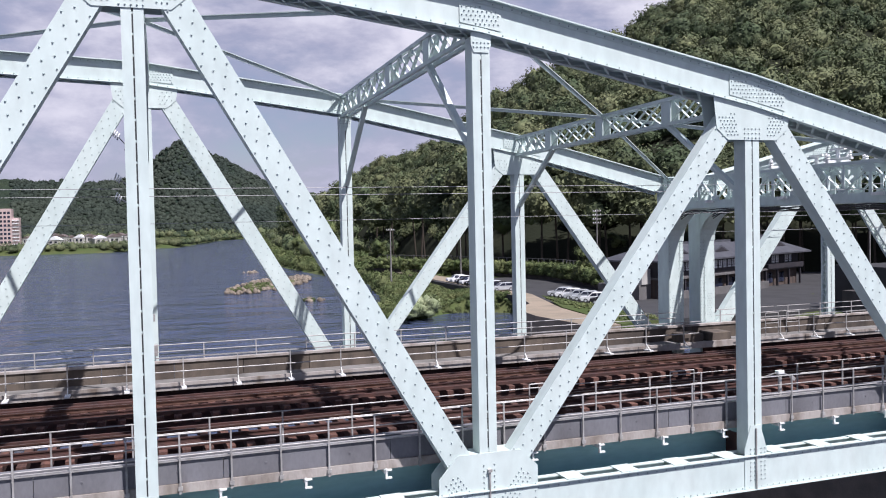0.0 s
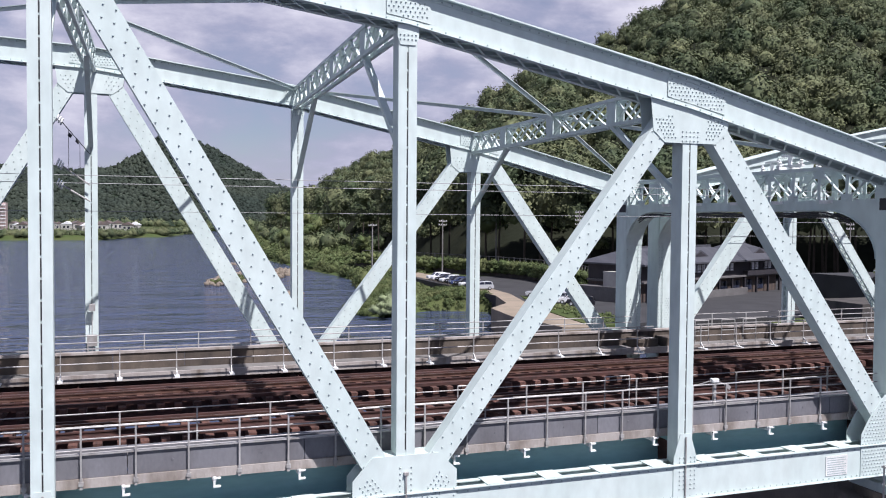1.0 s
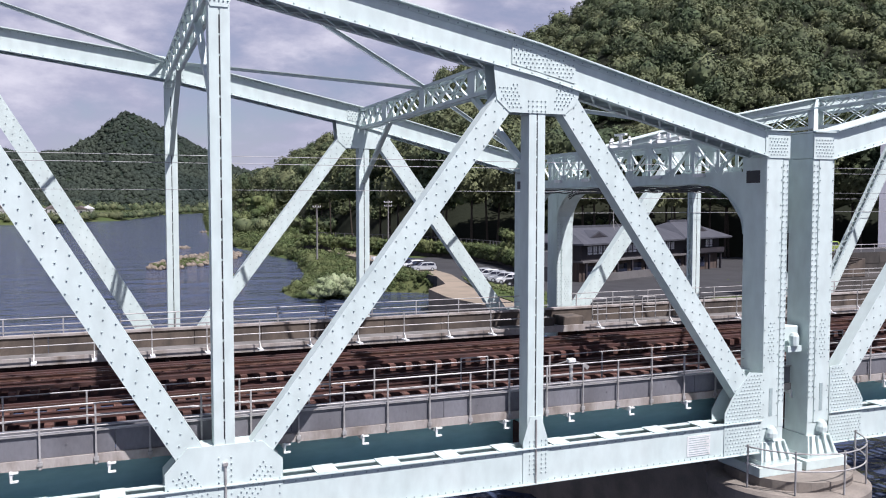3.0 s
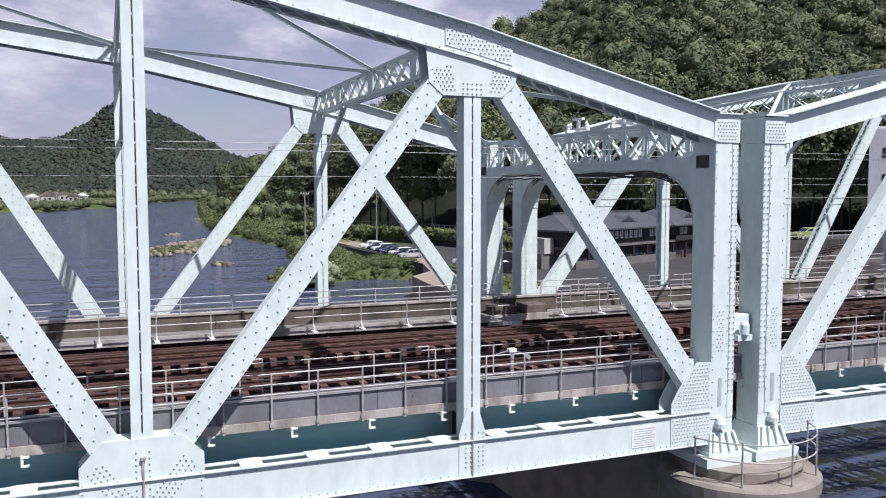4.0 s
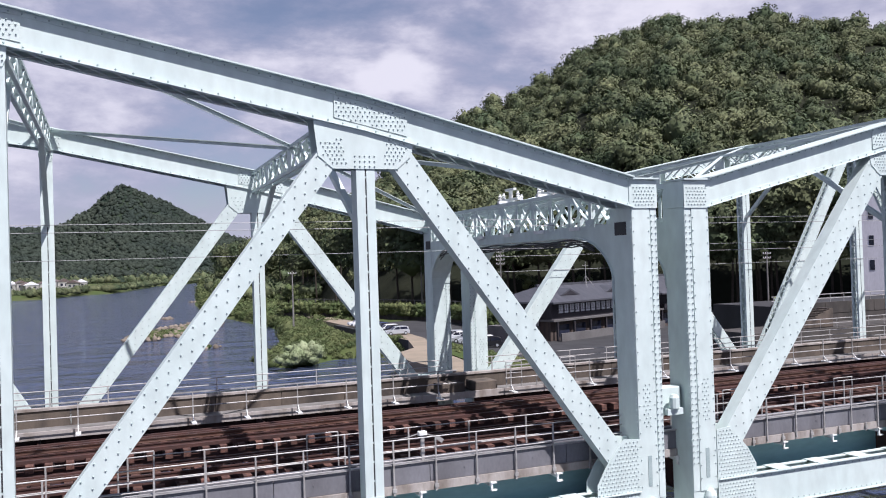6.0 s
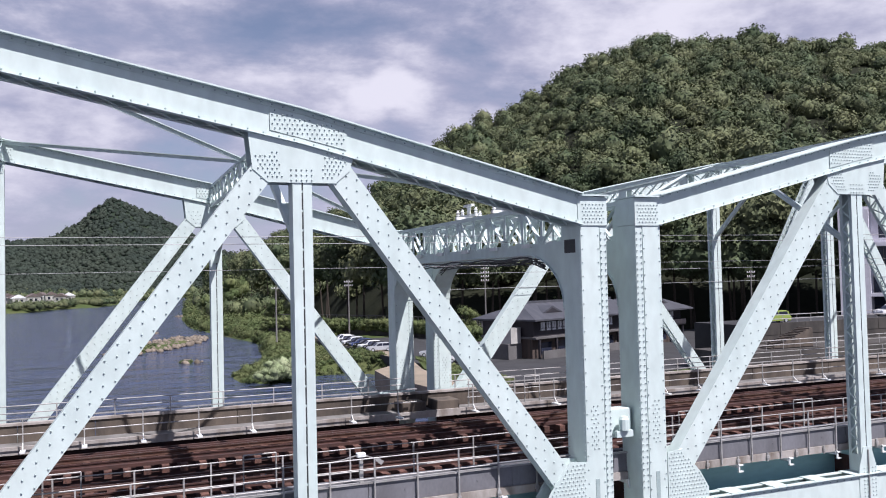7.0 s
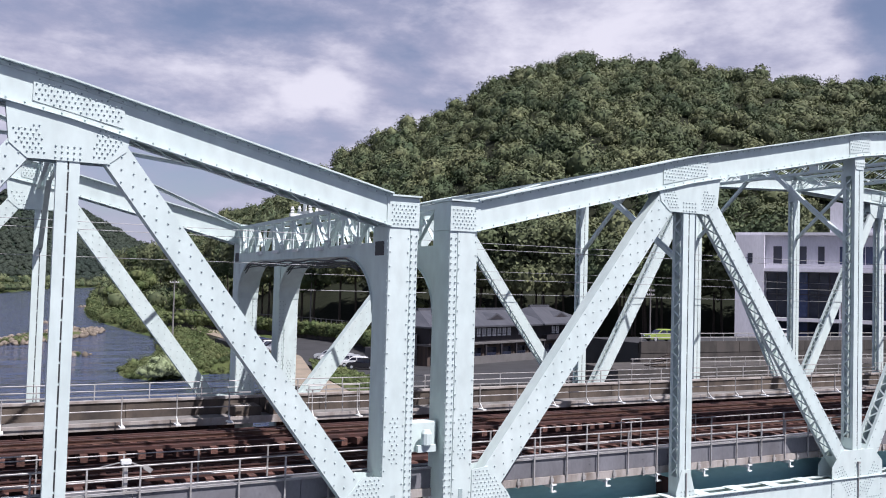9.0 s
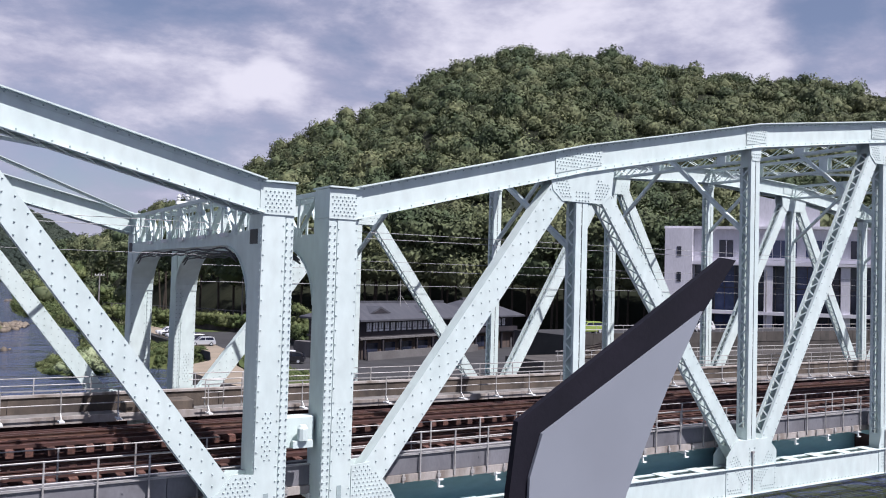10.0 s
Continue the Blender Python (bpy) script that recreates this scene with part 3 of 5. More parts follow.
def truss_span(side, label):
    span = empty("truss_span", label, "bridge span", group="spans of the railway bridge")
    for far in (False, True):
        yc = 0.2 + (FAR_Y if far else 0)
        truss_plane(span, side, yc, far)
        end_post(span, side, yc, far, True)
    portal(span, side)
    for k in range(1, 8):
        sway_frame(span, side, k)
    for k, apex in ((0, 1), (1, 1), (2, 3), (3, 3), (4, 5), (5, 5), (6, 7), (7, 7)):
        lateral(span, side, k, apex)
    # cross girders and the long teal girders below the deck
    for k in range(0, 9):
        xa = joint_x(side, k, False)
        if k == 0:
            xa += side * 1.2
        bm = bmesh.new()
        box(bm, xa - 0.02, xa + 0.02, 0.5, FAR_Y - 0.1, -2.3, -0.8)
        box(bm, xa - 0.2, xa + 0.2, 0.5, FAR_Y - 0.1, -2.33, -2.302)
        # dark rust colour here puts the black underdeck shade into the girder
        part("cross_girder", bm, RUST, span)
    a, b = sorted((joint_x(side, 0, False), joint_x(side, 8, False)))
    for y in (1.35, 17.9):
        bm = bmesh.new()
        box(bm, a, b, y - 0.015, y + 0.015, -1.85, -0.72)
        box(bm, a, b, y - 0.16, y + 0.16, -1.88, -1.852)
        # far stringer takes the dark rust tone in place of deck shade
        part("stringer", bm, TEAL if y < 3 else RUST, span)
    return span


truss_span(-1, "pale aqua riveted steel through-truss bridge span with solid plated diagonals")
truss_span(1, "pale aqua riveted steel through-truss bridge span with laced diagonals and posts")

# builder's plate on the lower chord: unreadable lines stand as bars
plate = empty("builders_plate", "pale cast builder's plate with rows of small lettering", "sign plate", (-4.55, -0.105, -2.22))
bm = bmesh.new()
box(bm, 0, 0.92, -0.012, 0.0, 0, 0.66)
part("plate_body", bm, WHITE, plate)
for i in range(8):
    bm = bmesh.new()
    box(bm, 0.06, 0.86 - 0.1 * (i % 3 == 2), -0.016, -0.0125, 0.05 + i * 0.075, 0.075 + i * 0.075)
    part("text_bar", bm, RIVET, plate)

# ---- pier ----
pier = empty("bridge_pier", "rounded weathered concrete bridge pier standing in the river", "bridge pier")
for name, y in (("pier_column", 0.35), ("pier_column", FAR_Y + 0.1)):
    bm = bmesh.new()
    lathe(bm, [(3.1, -11.0), (2.6, -4.0), (2.7, -3.95), (2.7, -3.55), (2.6, -3.44), (2.4, -3.42)], 0.1, y, 40)
    part(name, bm, STONE, pier)
    bm = bmesh.new()
    lathe(bm, [(2.1, -3.42), (2.1, -3.11)], 0.1, y, 32)
    part("bearing_plinth", bm, STONE, pier)
bm = bmesh.new()
box(bm, -1.5, 1.7, 2.5, FAR_Y - 2, -11, -3.6)
part("pier_wall", bm, STONE, pier)


def arc_rail(z, r, cx, cy, a0, a1, rad):
    """One bent pipe along an arc."""
    bm = bmesh.new()
    rings = []
    for i in range(25):
        t = radians(a0 + (a1 - a0) * i / 24)
        rings.append([bm.verts.new((cx + (r + rad * math.cos(u)) * math.cos(t), cy + (r + rad * math.cos(u)) * math.sin(t), z + rad * math.sin(u))) for u in [math.pi * k / 3 for k in range(6)]])
    for p, q in zip(rings, rings[1:]):
        for k in range(6):
            bm.faces.new((p[k], q[k], q[(k + 1) % 6], p[(k + 1) % 6]))
    bm.faces.new(rings[0])
    bm.faces.new(rings[-1][::-1])
    return bm


guard = empty("pier_handrail", "curved galvanised pipe handrail round the pier top", "handrail")
for z in (-2.05, -2.62):
    part("rail", arc_rail(z, 2.5, 0.1, 0.35, 195, 345, 0.026), GALV, guard)
for a in (197, 232, 270, 308, 343):
    bm = bmesh.new()
    x, y = 0.1 + 2.5 * math.cos(radians(a)), 0.35 + 2.5 * math.sin(radians(a))
    tube(bm, (x, y, -3.42), (x, y, -1.98), 0.032, 8)
    part("post", bm, GALV, guard)
# stopper beam between the two end posts
bm = bmesh.new()
box(bm, -0.5, 0.45, 0.3, 0.75, 0.85, 1.75)
bevelled(bm, 0.03)
link = obj("link_block", bm, PAINT)
tagged(link, "pale aqua steel link block bolted between the two end posts", "bridge fitting")
bm = bmesh.new()
lathe(bm, [(0.16, 1.12), (0.16, 1.45), (0.1, 1.55)], -0.02, 0.02, 10)
part("link_bolt", bm, PAINT, link)
bm = bmesh.new()
box(bm, -0.3, 0.3, 0.0, 0.14, 0.9, 1.1)
part("link_lug", bm, PAINT, link)

# ---- deck: walkways, parapets, tracks ----
X0, X1 = -72.0, 74.0
walkway = empty("walkway_near", "grey fascia panels and concrete slab of the near walkway", "walkway", kind="structure")
bm = bmesh.new()
box(bm, X0, X1, 0.86, 1.85, -0.2, 0.10)
part("walkway_slab", bm, CONCRETE, walkway)
bm = bmesh.new()
box(bm, X0, X1, 0.70, 1.1, -0.60, -0.36)
part("edge_beam", bm, LIP, walkway, "weathered pale concrete edge beam")
bm = bmesh.new()
box(bm, X0, X1, 0.70, 0.86, 0.235, 0.275)
part("fascia_cap", bm, GALV, walkway)
proto = None
x = X0
while x < X1:
    if proto is None:
        bm = bmesh.new()
        box(bm, 0.008, 4.55, 0.76, 0.82, -0.35, 0.233)
        for q in (1.1, 3.4):
            tube(bm, (q, 0.765, -0.05), (q, 0.745, -0.05), 0.03, 6)
        proto = part("fascia_panel", bm, PANEL, walkway)
        proto.matrix_basis = pose(x, 0, 0)
    else:
        share("fascia_panel", proto, walkway, pose(x, 0, 0))
    x += 4.56
bm = bmesh.new()
box(bm, -0.03, 0.03, 0.62, 0.68, -0.82, -0.58)
box(bm, -0.03, 0.16, 0.60, 0.70, -0.86, -0.82)
box(bm, -0.03, 0.16, 0.60, 0.70, -0.64, -0.605)
box(bm, -0.05, 0.05, 0.68, 2.0, -0.72, -0.605)
hook = part("deck_bracket", bm, WHITE, walkway)
x = X0 + 0.5
hook.matrix_basis = pose(x, 0, 0)
while x < X1 - 2:
    x += 2.25
    share("deck_bracket", hook, walkway, pose(x, 0, 0))


def handrail(name, label, y, x0, x1, step, foot, heights, r=0.019, lean=0.0, base=False, flat=False):
    """A run of posts with level rails; heights are the rails' above the foot."""
    rail = empty(name, label, "handrail")
    for hgt in heights:
        bm = bmesh.new()
        if flat and hgt == heights[-1]:
            beam(bm, (x0, y, foot + hgt), (x1, y, foot + hgt), 0.07, 0.05)
        else:
            tube(bm, (x0, y, foot + hgt), (x1, y, foot + hgt), r, 6)
        part("rail", bm, GALV, rail)
    bm = bmesh.new()
    beam(bm, (0, 0, 0), (0, 0, heights[-1]), 0.045, 0.045, (0, 1, 0))
    fbm = bmesh.new()
    beam(fbm, (0, 0, 0.3), (0.0, -0.32, 0.02), 0.035, 0.035)
    box(fbm, -0.1, 0.1, -0.5, 0.1, -0.03, 0.03)
    x, first = x0 + 0.3, None
    while x < x1:
        if first is None:
            first = part("post", bm, GALV, rail)
            first.matrix_basis = pose(x, y, foot)
            if base:
                shoe = part("foot", fbm, WHITE, rail)
                shoe.matrix_basis = pose(x, y, foot)
        else:
            share("post", first, rail, pose(x, y, foot))
            if base:
                share("foot", shoe, rail, pose(x, y, foot))
        x += step
    return rail


def split_run(make):
    for a, b in ((X0, -1.6), (1.4, X1)):
        make(a, b)


split_run(lambda a, b: handrail("handrail", "galvanised pipe handrail along the walkway edge", 0.668, a, b, 1.3, -0.52, (0.9, 1.18, 1.47)))
split_run(lambda a, b: handrail("handrail", "galvanised pipe handrail beside the track", 2.55, a, b, 2.05, -0.3, (0.5, 0.85, 1.2)))
# stepped ends of the inner rail
for xa in (-11.3, -16.6, 4.2, 9.6, 12.4):
    gate = empty("rail_hoop", "short hooped pipe rail beside the track", "handrail")
    bm = bmesh.new()
    for q in (0, 0.95):
        tube(bm, (xa + q, 2.75, -0.35), (xa + q, 2.75, 0.98), 0.024, 6)
    tube(bm, (xa, 2.75, 0.98), (xa + 0.95, 2.75, 0.98), 0.024, 6)
    tube(bm, (xa, 2.75, 0.5), (xa + 0.95, 2.75, 0.5), 0.02, 6)
    part("hoop", bm, GALV, gate)
duct = empty("cable_duct", "grey cable duct lying along the walkway", "cable duct")
for i in range(48):
    bm = bmesh.new()
    box(bm, X0 + i * 3.04 + 0.01, X0 + (i + 1) * 3.04 - 0.01, 1.35, 1.62, 0.102, 0.20 + (i % 3) * 0.006)
    part("duct_cover", bm, PANEL, duct)
bm = bmesh.new()
box(bm, -0.035, 0.035, 0.655, 0.699, -0.62, -0.33)
box(bm, -0.06, 0.06, 0.63, 0.70, -0.52, -0.42)
clamp, x = part("post_clamp", bm, GALV, walkway), X0 + 0.3
clamp.matrix_basis = pose(x, 0, 0)
while x < X1 - 1.4:
    x += 1.3
    share("post_clamp", clamp, walkway, pose(x, 0, 0))
# lever arm clamped to the walkway rail
lever = empty("point_lever", "pale grey lever arm clamped to the handrail", "railway fitting", (-8.35, 0.82, 0))
bm = bmesh.new()
beam(bm, (0, 0, -0.2), (0, 0, 1.02), 0.11, 0.09, (0, 1, 0))
bevelled(bm, 0.015)
part("stand", bm, GALV, lever)
bm = bmesh.new()
beam(bm, (-0.75, 0, 0.92), (-0.08, 0, 1.05), 0.022, 0.03)
beam(bm, (0.06, 0, 1.05), (0.62, 0.06, 0.80), 0.03, 0.04)
beam(bm, (0.48, 0.05, 0.88), (0.66, 0.06, 0.74), 0.05, 0.12)
part("arm", bm, GALV, lever)
bm = bmesh.new()
box(bm, -0.13, 0.13, -0.09, 0.09, 0.98, 1.11)
bevelled(bm, 0.02)
part("head", bm, WHITE, lever)

far_walk = empty("walkway_far", "stained concrete walkway and parapet beside the far truss", "walkway", kind="structure")
bm = bmesh.new()
box(bm, X0, X1, 15.9, 17.5, -0.62, -0.40)
part("walkway_slab", bm, CONCRETE, far_walk)
x, first = X0, None
while x < X1:
    if first is None:
        bm = bmesh.new()
        box(bm, 0.012, 2.99, 17.4, 17.62, -0.4, 0.30)
        first = part("parapet_block", bm, CONC_DARK, far_walk)
        first.matrix_basis = pose(x, 0, 0)
    else:
        share("parapet_block", first, far_walk, pose(x, 0, 0))
    x += 3.0
bm = bmesh.new()
box(bm, X0, X1, 17.34, 17.70, 0.302, 0.40)
part("coping", bm, LIP, far_walk, "pale concrete coping")
bm = bmesh.new()
box(bm, X0, X1, 15.84, 15.98, -0.64, -0.32)
part("kerb", bm, LIP, far_walk)
for a, b in ((X0, -1.0), (1.6, X1)):
    handrail("handrail", "thin galvanised pipe fence on the parapet coping", 17.52, a, b, 2.3, 0.38, (0.42, 0.72), 0.024)
    handrail("handrail", "galvanised handrail with braced white feet beside the far track", 15.4, a, b, 2.25, -0.42, (0.65, 1.25), 0.026, base=True, flat=True)

# dark concrete shelter blocks at the far posts
for xa in (-1.0, 0.75):
    bm = bmesh.new()
    box(bm, xa - 0.5, xa + 0.7, 16.0, 17.2, -0.4, 0.1)
    bevelled(bm, 0.04)
    tagged(obj("equipment_box", bm, CONC_DARK), "dark grey equipment box at the far portal foot", "equipment box")


def track(yc, label):
    way = empty("railway_track", label, "railway track", group="tracks")
    for dy in (-0.5335, 0.5335):
        bm = bmesh.new()
        prof = [(-0.07, -0.155), (0.07, -0.155), (0.07, -0.135), (0.01, -0.12), (0.01, -0.05), (0.036, -0.04), (0.036, 0.0), (-0.036, 0.0), (-0.036, -0.04), (-0.01, -0.05), (-0.01, -0.12), (-0.07, -0.135)]
        ends = [[bm.verts.new((x, yc + dy + a, z)) for a, z in prof] for x in (X0, X1)]
        for i in range(12):
            j = (i + 1) % 12
            bm.faces.new((ends[0][j], ends[0][i], ends[1][i], ends[1][j]))
        part("rail", bm, RAILTOP if dy > 0 else RUST, way)
    for dy in (-1.12, 1.12):
        bm = bmesh.new()
        box(bm, X0, X1, yc + dy - 0.06, yc + dy + 0.06, -0.155, -0.04)
        part("guard_timber", bm, RUST, way, "long rust-brown guard timber bolted over the sleepers")
    bm = bmesh.new()
    box(bm, -0.12, 0.12, -1.5, 1.5, -0.40, -0.157)
    tie, x = None, -52.0
    while x < 72.0:
        y = yc + random.uniform(-0.06, 0.06)
        if tie is None:
            tie = part("sleeper", bm, SLEEPER, way)
            tie.matrix_basis = pose(x, y, 0)
        else:
            share("sleeper", tie, way, pose(x, y, random.uniform(-0.008, 0.008), 0, 0, random.uniform(-1.2, 1.2)))
        x += 0.62
    for dy in (-0.95, 0.95):
        bm = bmesh.new()
        box(bm, X0, X1, yc + dy - 0.02, yc + dy + 0.02, -0.95, -0.42)
        box(bm, X0, X1, yc + dy - 0.11, yc + dy + 0.11, -0.425, -0.405)
        part("track_stringer", bm, RUST, way)


track(4.9, "rust-brown open-deck railway track on timber sleepers, near")
track(9.75, "rust-brown open-deck railway track on timber sleepers, far")
bm = bmesh.new()
box(bm, X0, X1, 12.4, 12.7, -0.75, -0.35)
box(bm, X0, X1, 13.6, 13.72, -0.75, -0.45)
tagged(obj("service_girder", bm, RUST), "rusty longitudinal girder beside the far track", "girder", kind="structure")
# overhead wires with droppers
for y in (4.9,):
    for z, r in ((7.45, 0.010), (7.22, 0.010), (6.4, 0.007)):
        bm = bmesh.new()
        tube(bm, (-90, y, z), (95, y, z), r, 5)
        tagged(obj("overhead_wire", bm, WIRE), "thin overhead railway wire strung along the track", "wire", group="overhead wires")
for y in (18.0, 18.25):
    bm = bmesh.new()
    tube(bm, (1.5, y, 6.2 if y < 18.1 else 5.4), (95, y, 6.2 if y < 18.1 else 5.4), 0.012, 5)
    tagged(obj("feeder_wire", bm, WIRE), "thin feeder wire along the far truss", "wire", group="overhead wires")
# insulator brackets on the portal
for side in (-1, 1):
    for y in (6.0, 9.5):
        ins = empty("insulator_bracket", "white porcelain insulators on a steel bracket atop the portal", "insulator", (joint_x(side, 0, False) + SKEW * y / FAR_Y, y, 8.35))
        bm = bmesh.new()
        box(bm, -0.6, 0.6, -0.07, 0.07, 0.0, 0.12)
        box(bm, -0.07, 0.07, -0.75, 0.75, 0.121, 0.22)
        box(bm, -0.06, 0.06, -0.06, 0.06, 0.221, 0.55)
        box(bm, -0.07, 0.07, -0.4, 0.4, 0.551, 0.64)
        part("bracket", bm, WHITE, ins)
        for dx, dy in ((-0.5, 0), (0.5, 0), (0, -0.65), (0, 0.65)):
            bm = bmesh.new()
            z = 0.12 if dx else 0.22
            lathe(bm, [(0.05, z), (0.085, z + 0.06), (0.05, z + 0.1), (0.085, z + 0.16), (0.05, z + 0.2), (0.04, z + 0.27)], dx, dy, 10)
            part("insulator", bm, WHITE, ins)

# insulators, stays and boxes on a far vertical
gear = empty("catenary_gear", "insulators and stay wires bracketed to a truss vertical", "railway fitting", (-27.9, 18.35, 0))
bm = bmesh.new()
tube(bm, (-1.15, -0.1, 10.35), (0.0, -0.1, 8.95), 0.02, 5)
tube(bm, (-0.85, -0.1, 9.95), (-0.85, -0.1, 8.1), 0.012, 5)
tube(bm, (-0.4, -0.1, 9.4), (-0.4, -0.1, 7.7), 0.012, 5)
part("stay_wire", bm, BLACK, gear)
for z0, z1 in ((8.45, 7.6), (7.6, 6.9)):
    bm = bmesh.new()
    tube(bm, (-1.15, -0.1, z0), (0, -0.1, z1), 0.035, 6)
    part("arm", bm, GALV, gear)
for x, z, r in ((-1.2, 10.4, 0.16), (-1.2, 8.5, 0.17), (-1.2, 7.65, 0.17), (-0.8, 9.75, 0.08), (-0.5, 9.5, 0.08)):
    bm = bmesh.new()
    for k, q in enumerate((-0.5, 0.0, 0.5)):
        tube(bm, (x + q * r - 0.02, -0.1, z - q * r), (x + q * r + 0.03, -0.1, z - q * r - 0.02), r, 10)
    part("insulator", bm, WHITE if r > 0.1 else BLACK, gear)
for z, w in ((0.55, 0.42), (2.1, 0.26)):
    bm = bmesh.new()
    box(bm, -w / 2 + 0.05, w / 2 + 0.05, -0.24, -0.06, z, z + w * 1.2)
    bevelled(bm, 0.012)
    part("junction_box", bm, GALV, gear)
bm = bmesh.new()
tube(bm, (0.05, -0.15, -0.3), (0.05, -0.15, 2.1), 0.02, 5)
part("conduit", bm, GALV, gear)
# hooped gates on the far walkway beside the portal
for xa in (1.9, 3.6, 5.0):
    gate = empty("rail_hoop", "short hooped pipe gate on the far walkway", "handrail")
    bm = bmesh.new()
    for q in (0, 0.85):
        tube(bm, (xa + q, 15.9, -0.4), (xa + q, 15.9, 0.95), 0.026, 6)
    tube(bm, (xa, 15.9, 0.95), (xa + 0.85, 15.9, 0.95), 0.026, 6)
    tube(bm, (xa, 15.9, 0.4), (xa + 0.85, 15.9, 0.4), 0.02, 6)
    part("hoop", bm, GALV, gate)

# ---- the road bridge the camera rides on ----
bm = bmesh.new()
box(bm, -60, 80, -30, -20.6, 3.6, 4.2)
tagged(obj("road_bridge_deck", bm, CONCRETE), "plain concrete deck of the parallel road bridge", "bridge deck", kind="structure")
FAIR_DARK = material("dark_grey_moulding", (0.012, 0.011, 0.018), (0.008, 0.008, 0.013), 0.75, scale=4, fine=60, bump=0.05, spec=0.15)
FAIR_GREY = material("satin_grey_panel", (0.215, 0.235, 0.275), (0.205, 0.225, 0.262), 0.3, scale=1.5, fine=3, bump=0.01)
fin = empty("parapet_fin", "angular grey fin with a dark moulded rim on the parapet", "parapet fin", (0, -21.42, 4.2))
bm = bmesh.new()
outer = [(-8.56, 0.0), (-8.2, 0.0), (-8.18, 0.7), (-8.06, 1.02), (-7.90, 1.32), (-7.755, 1.54), (-7.60, 1.715), (-7.66, 1.72), (-8.46, 1.25), (-8.51, 0.85)]
slab(bm, outer, 0.012, 0.034)
part("rim", bm, FAIR_DARK, fin, "dark grey moulded rim")
bm = bmesh.new()
slab(bm, [(-8.46, 0.01), (-8.21, 0.01), (-8.19, 0.7), (-8.07, 1.02), (-7.91, 1.32), (-7.765, 1.55), (-8.385, 1.215), (-8.425, 1.10)], 0.0, 0.010)
part("face_panel", bm, FAIR_GREY, fin, "plain satin grey face panel")

# ---- terrain, water ----
def step(a, b, v):
    t = np.clip((v - a) / (b - a), 0, 1)
    return t * t * (3 - 2 * t)


def right_bank(y):
    return np.interp(y, [-60, 20, 60, 85, 100, 104, 108, 119, 130, 150, 187, 200, 227, 288, 366, 495, 900, 1067], [125, 95, 33, 31, 30, 24, 6, 6, 12, 17, 24, 24, 22, 19, 25, 40, 92, 165])


def left_bank(y):
    return np.interp(y, [540, 562, 640, 655, 905, 1065, 1090], [-900, -37, -15, 8, 55, 122, 400])


def inlet(x, y):
    """Below 1 inside the still backwater between the spit and the car park."""
    return ((x - 22) / 8.5) ** 2 + ((y - 101) / 11.5) ** 2


def ground_height(x, y):
    d = x - right_bank(y)
    z = -11 + 2.7 * step(-4, 4, d) + 0.6 * step(2, 14, d) + 1.5 * step(13, 22, d)
    q = inlet(x, y)
    z = np.where(q < 1.6, np.minimum(z, -10.6 + 4.6 * step(0.7, 1.6, q)), z)
    e = left_bank(y) - x
    z = np.maximum(z, np.where(y > 540, -11 + 5.0 * step(-6, 25, e), -11))
    z = np.maximum(z, np.where(y > 1060, -11 + 5 * step(1060, 1090, y), -11))
    u, v = (x - 4) * 0.38 + (y - 202) * 0.925, (x - 4) * 0.925 - (y - 202) * 0.38
    isle = (u / 31) ** 2 + (v / 7.5) ** 2
    return np.maximum(z, -11 + 2.6 * np.clip(1.25 - isle, 0, 1))


def spaced(parts):
    out = []
    for a, b, s in parts:
        out += list(np.arange(a, b, s))
    return np.array(out)


xs = spaced([(-3000, -600, 200), (-600, -60, 20), (-60, 160, 2.5), (160, 600, 20), (600, 3001, 200)])
ys = spaced([(-3000, -200, 200), (-200, 20, 20), (20, 260, 2.5), (260, 1120, 12), (1120, 4001, 200)])
gx, gy = np.meshgrid(xs, ys)
gz = ground_height(gx, gy)
gz = gz + np.where(gz > -9, np.random.RandomState(3).uniform(-0.15, 0.15, gz.shape), 0)
nx = len(xs)
verts = np.stack([gx, gy, gz], -1).reshape(-1, 3)
a = (np.arange(len(ys) - 1)[:, None] * nx + np.arange(nx - 1)[None]).ravel()
GRASS = material("river_bank_grass", (0.058, 0.082, 0.028), (0.095, 0.104, 0.045), 0.95, scale=0.09, fine=1.2, bump=0.5, distance=0.3, spec=0.1)
ground = raw("ground", verts.tolist(), np.stack([a, a + 1, a + nx + 1, a + nx], -1).tolist(), GRASS, None, True)
tagged(ground, "grassy river banks and flat ground reaching the horizon", "ground", kind="structure")


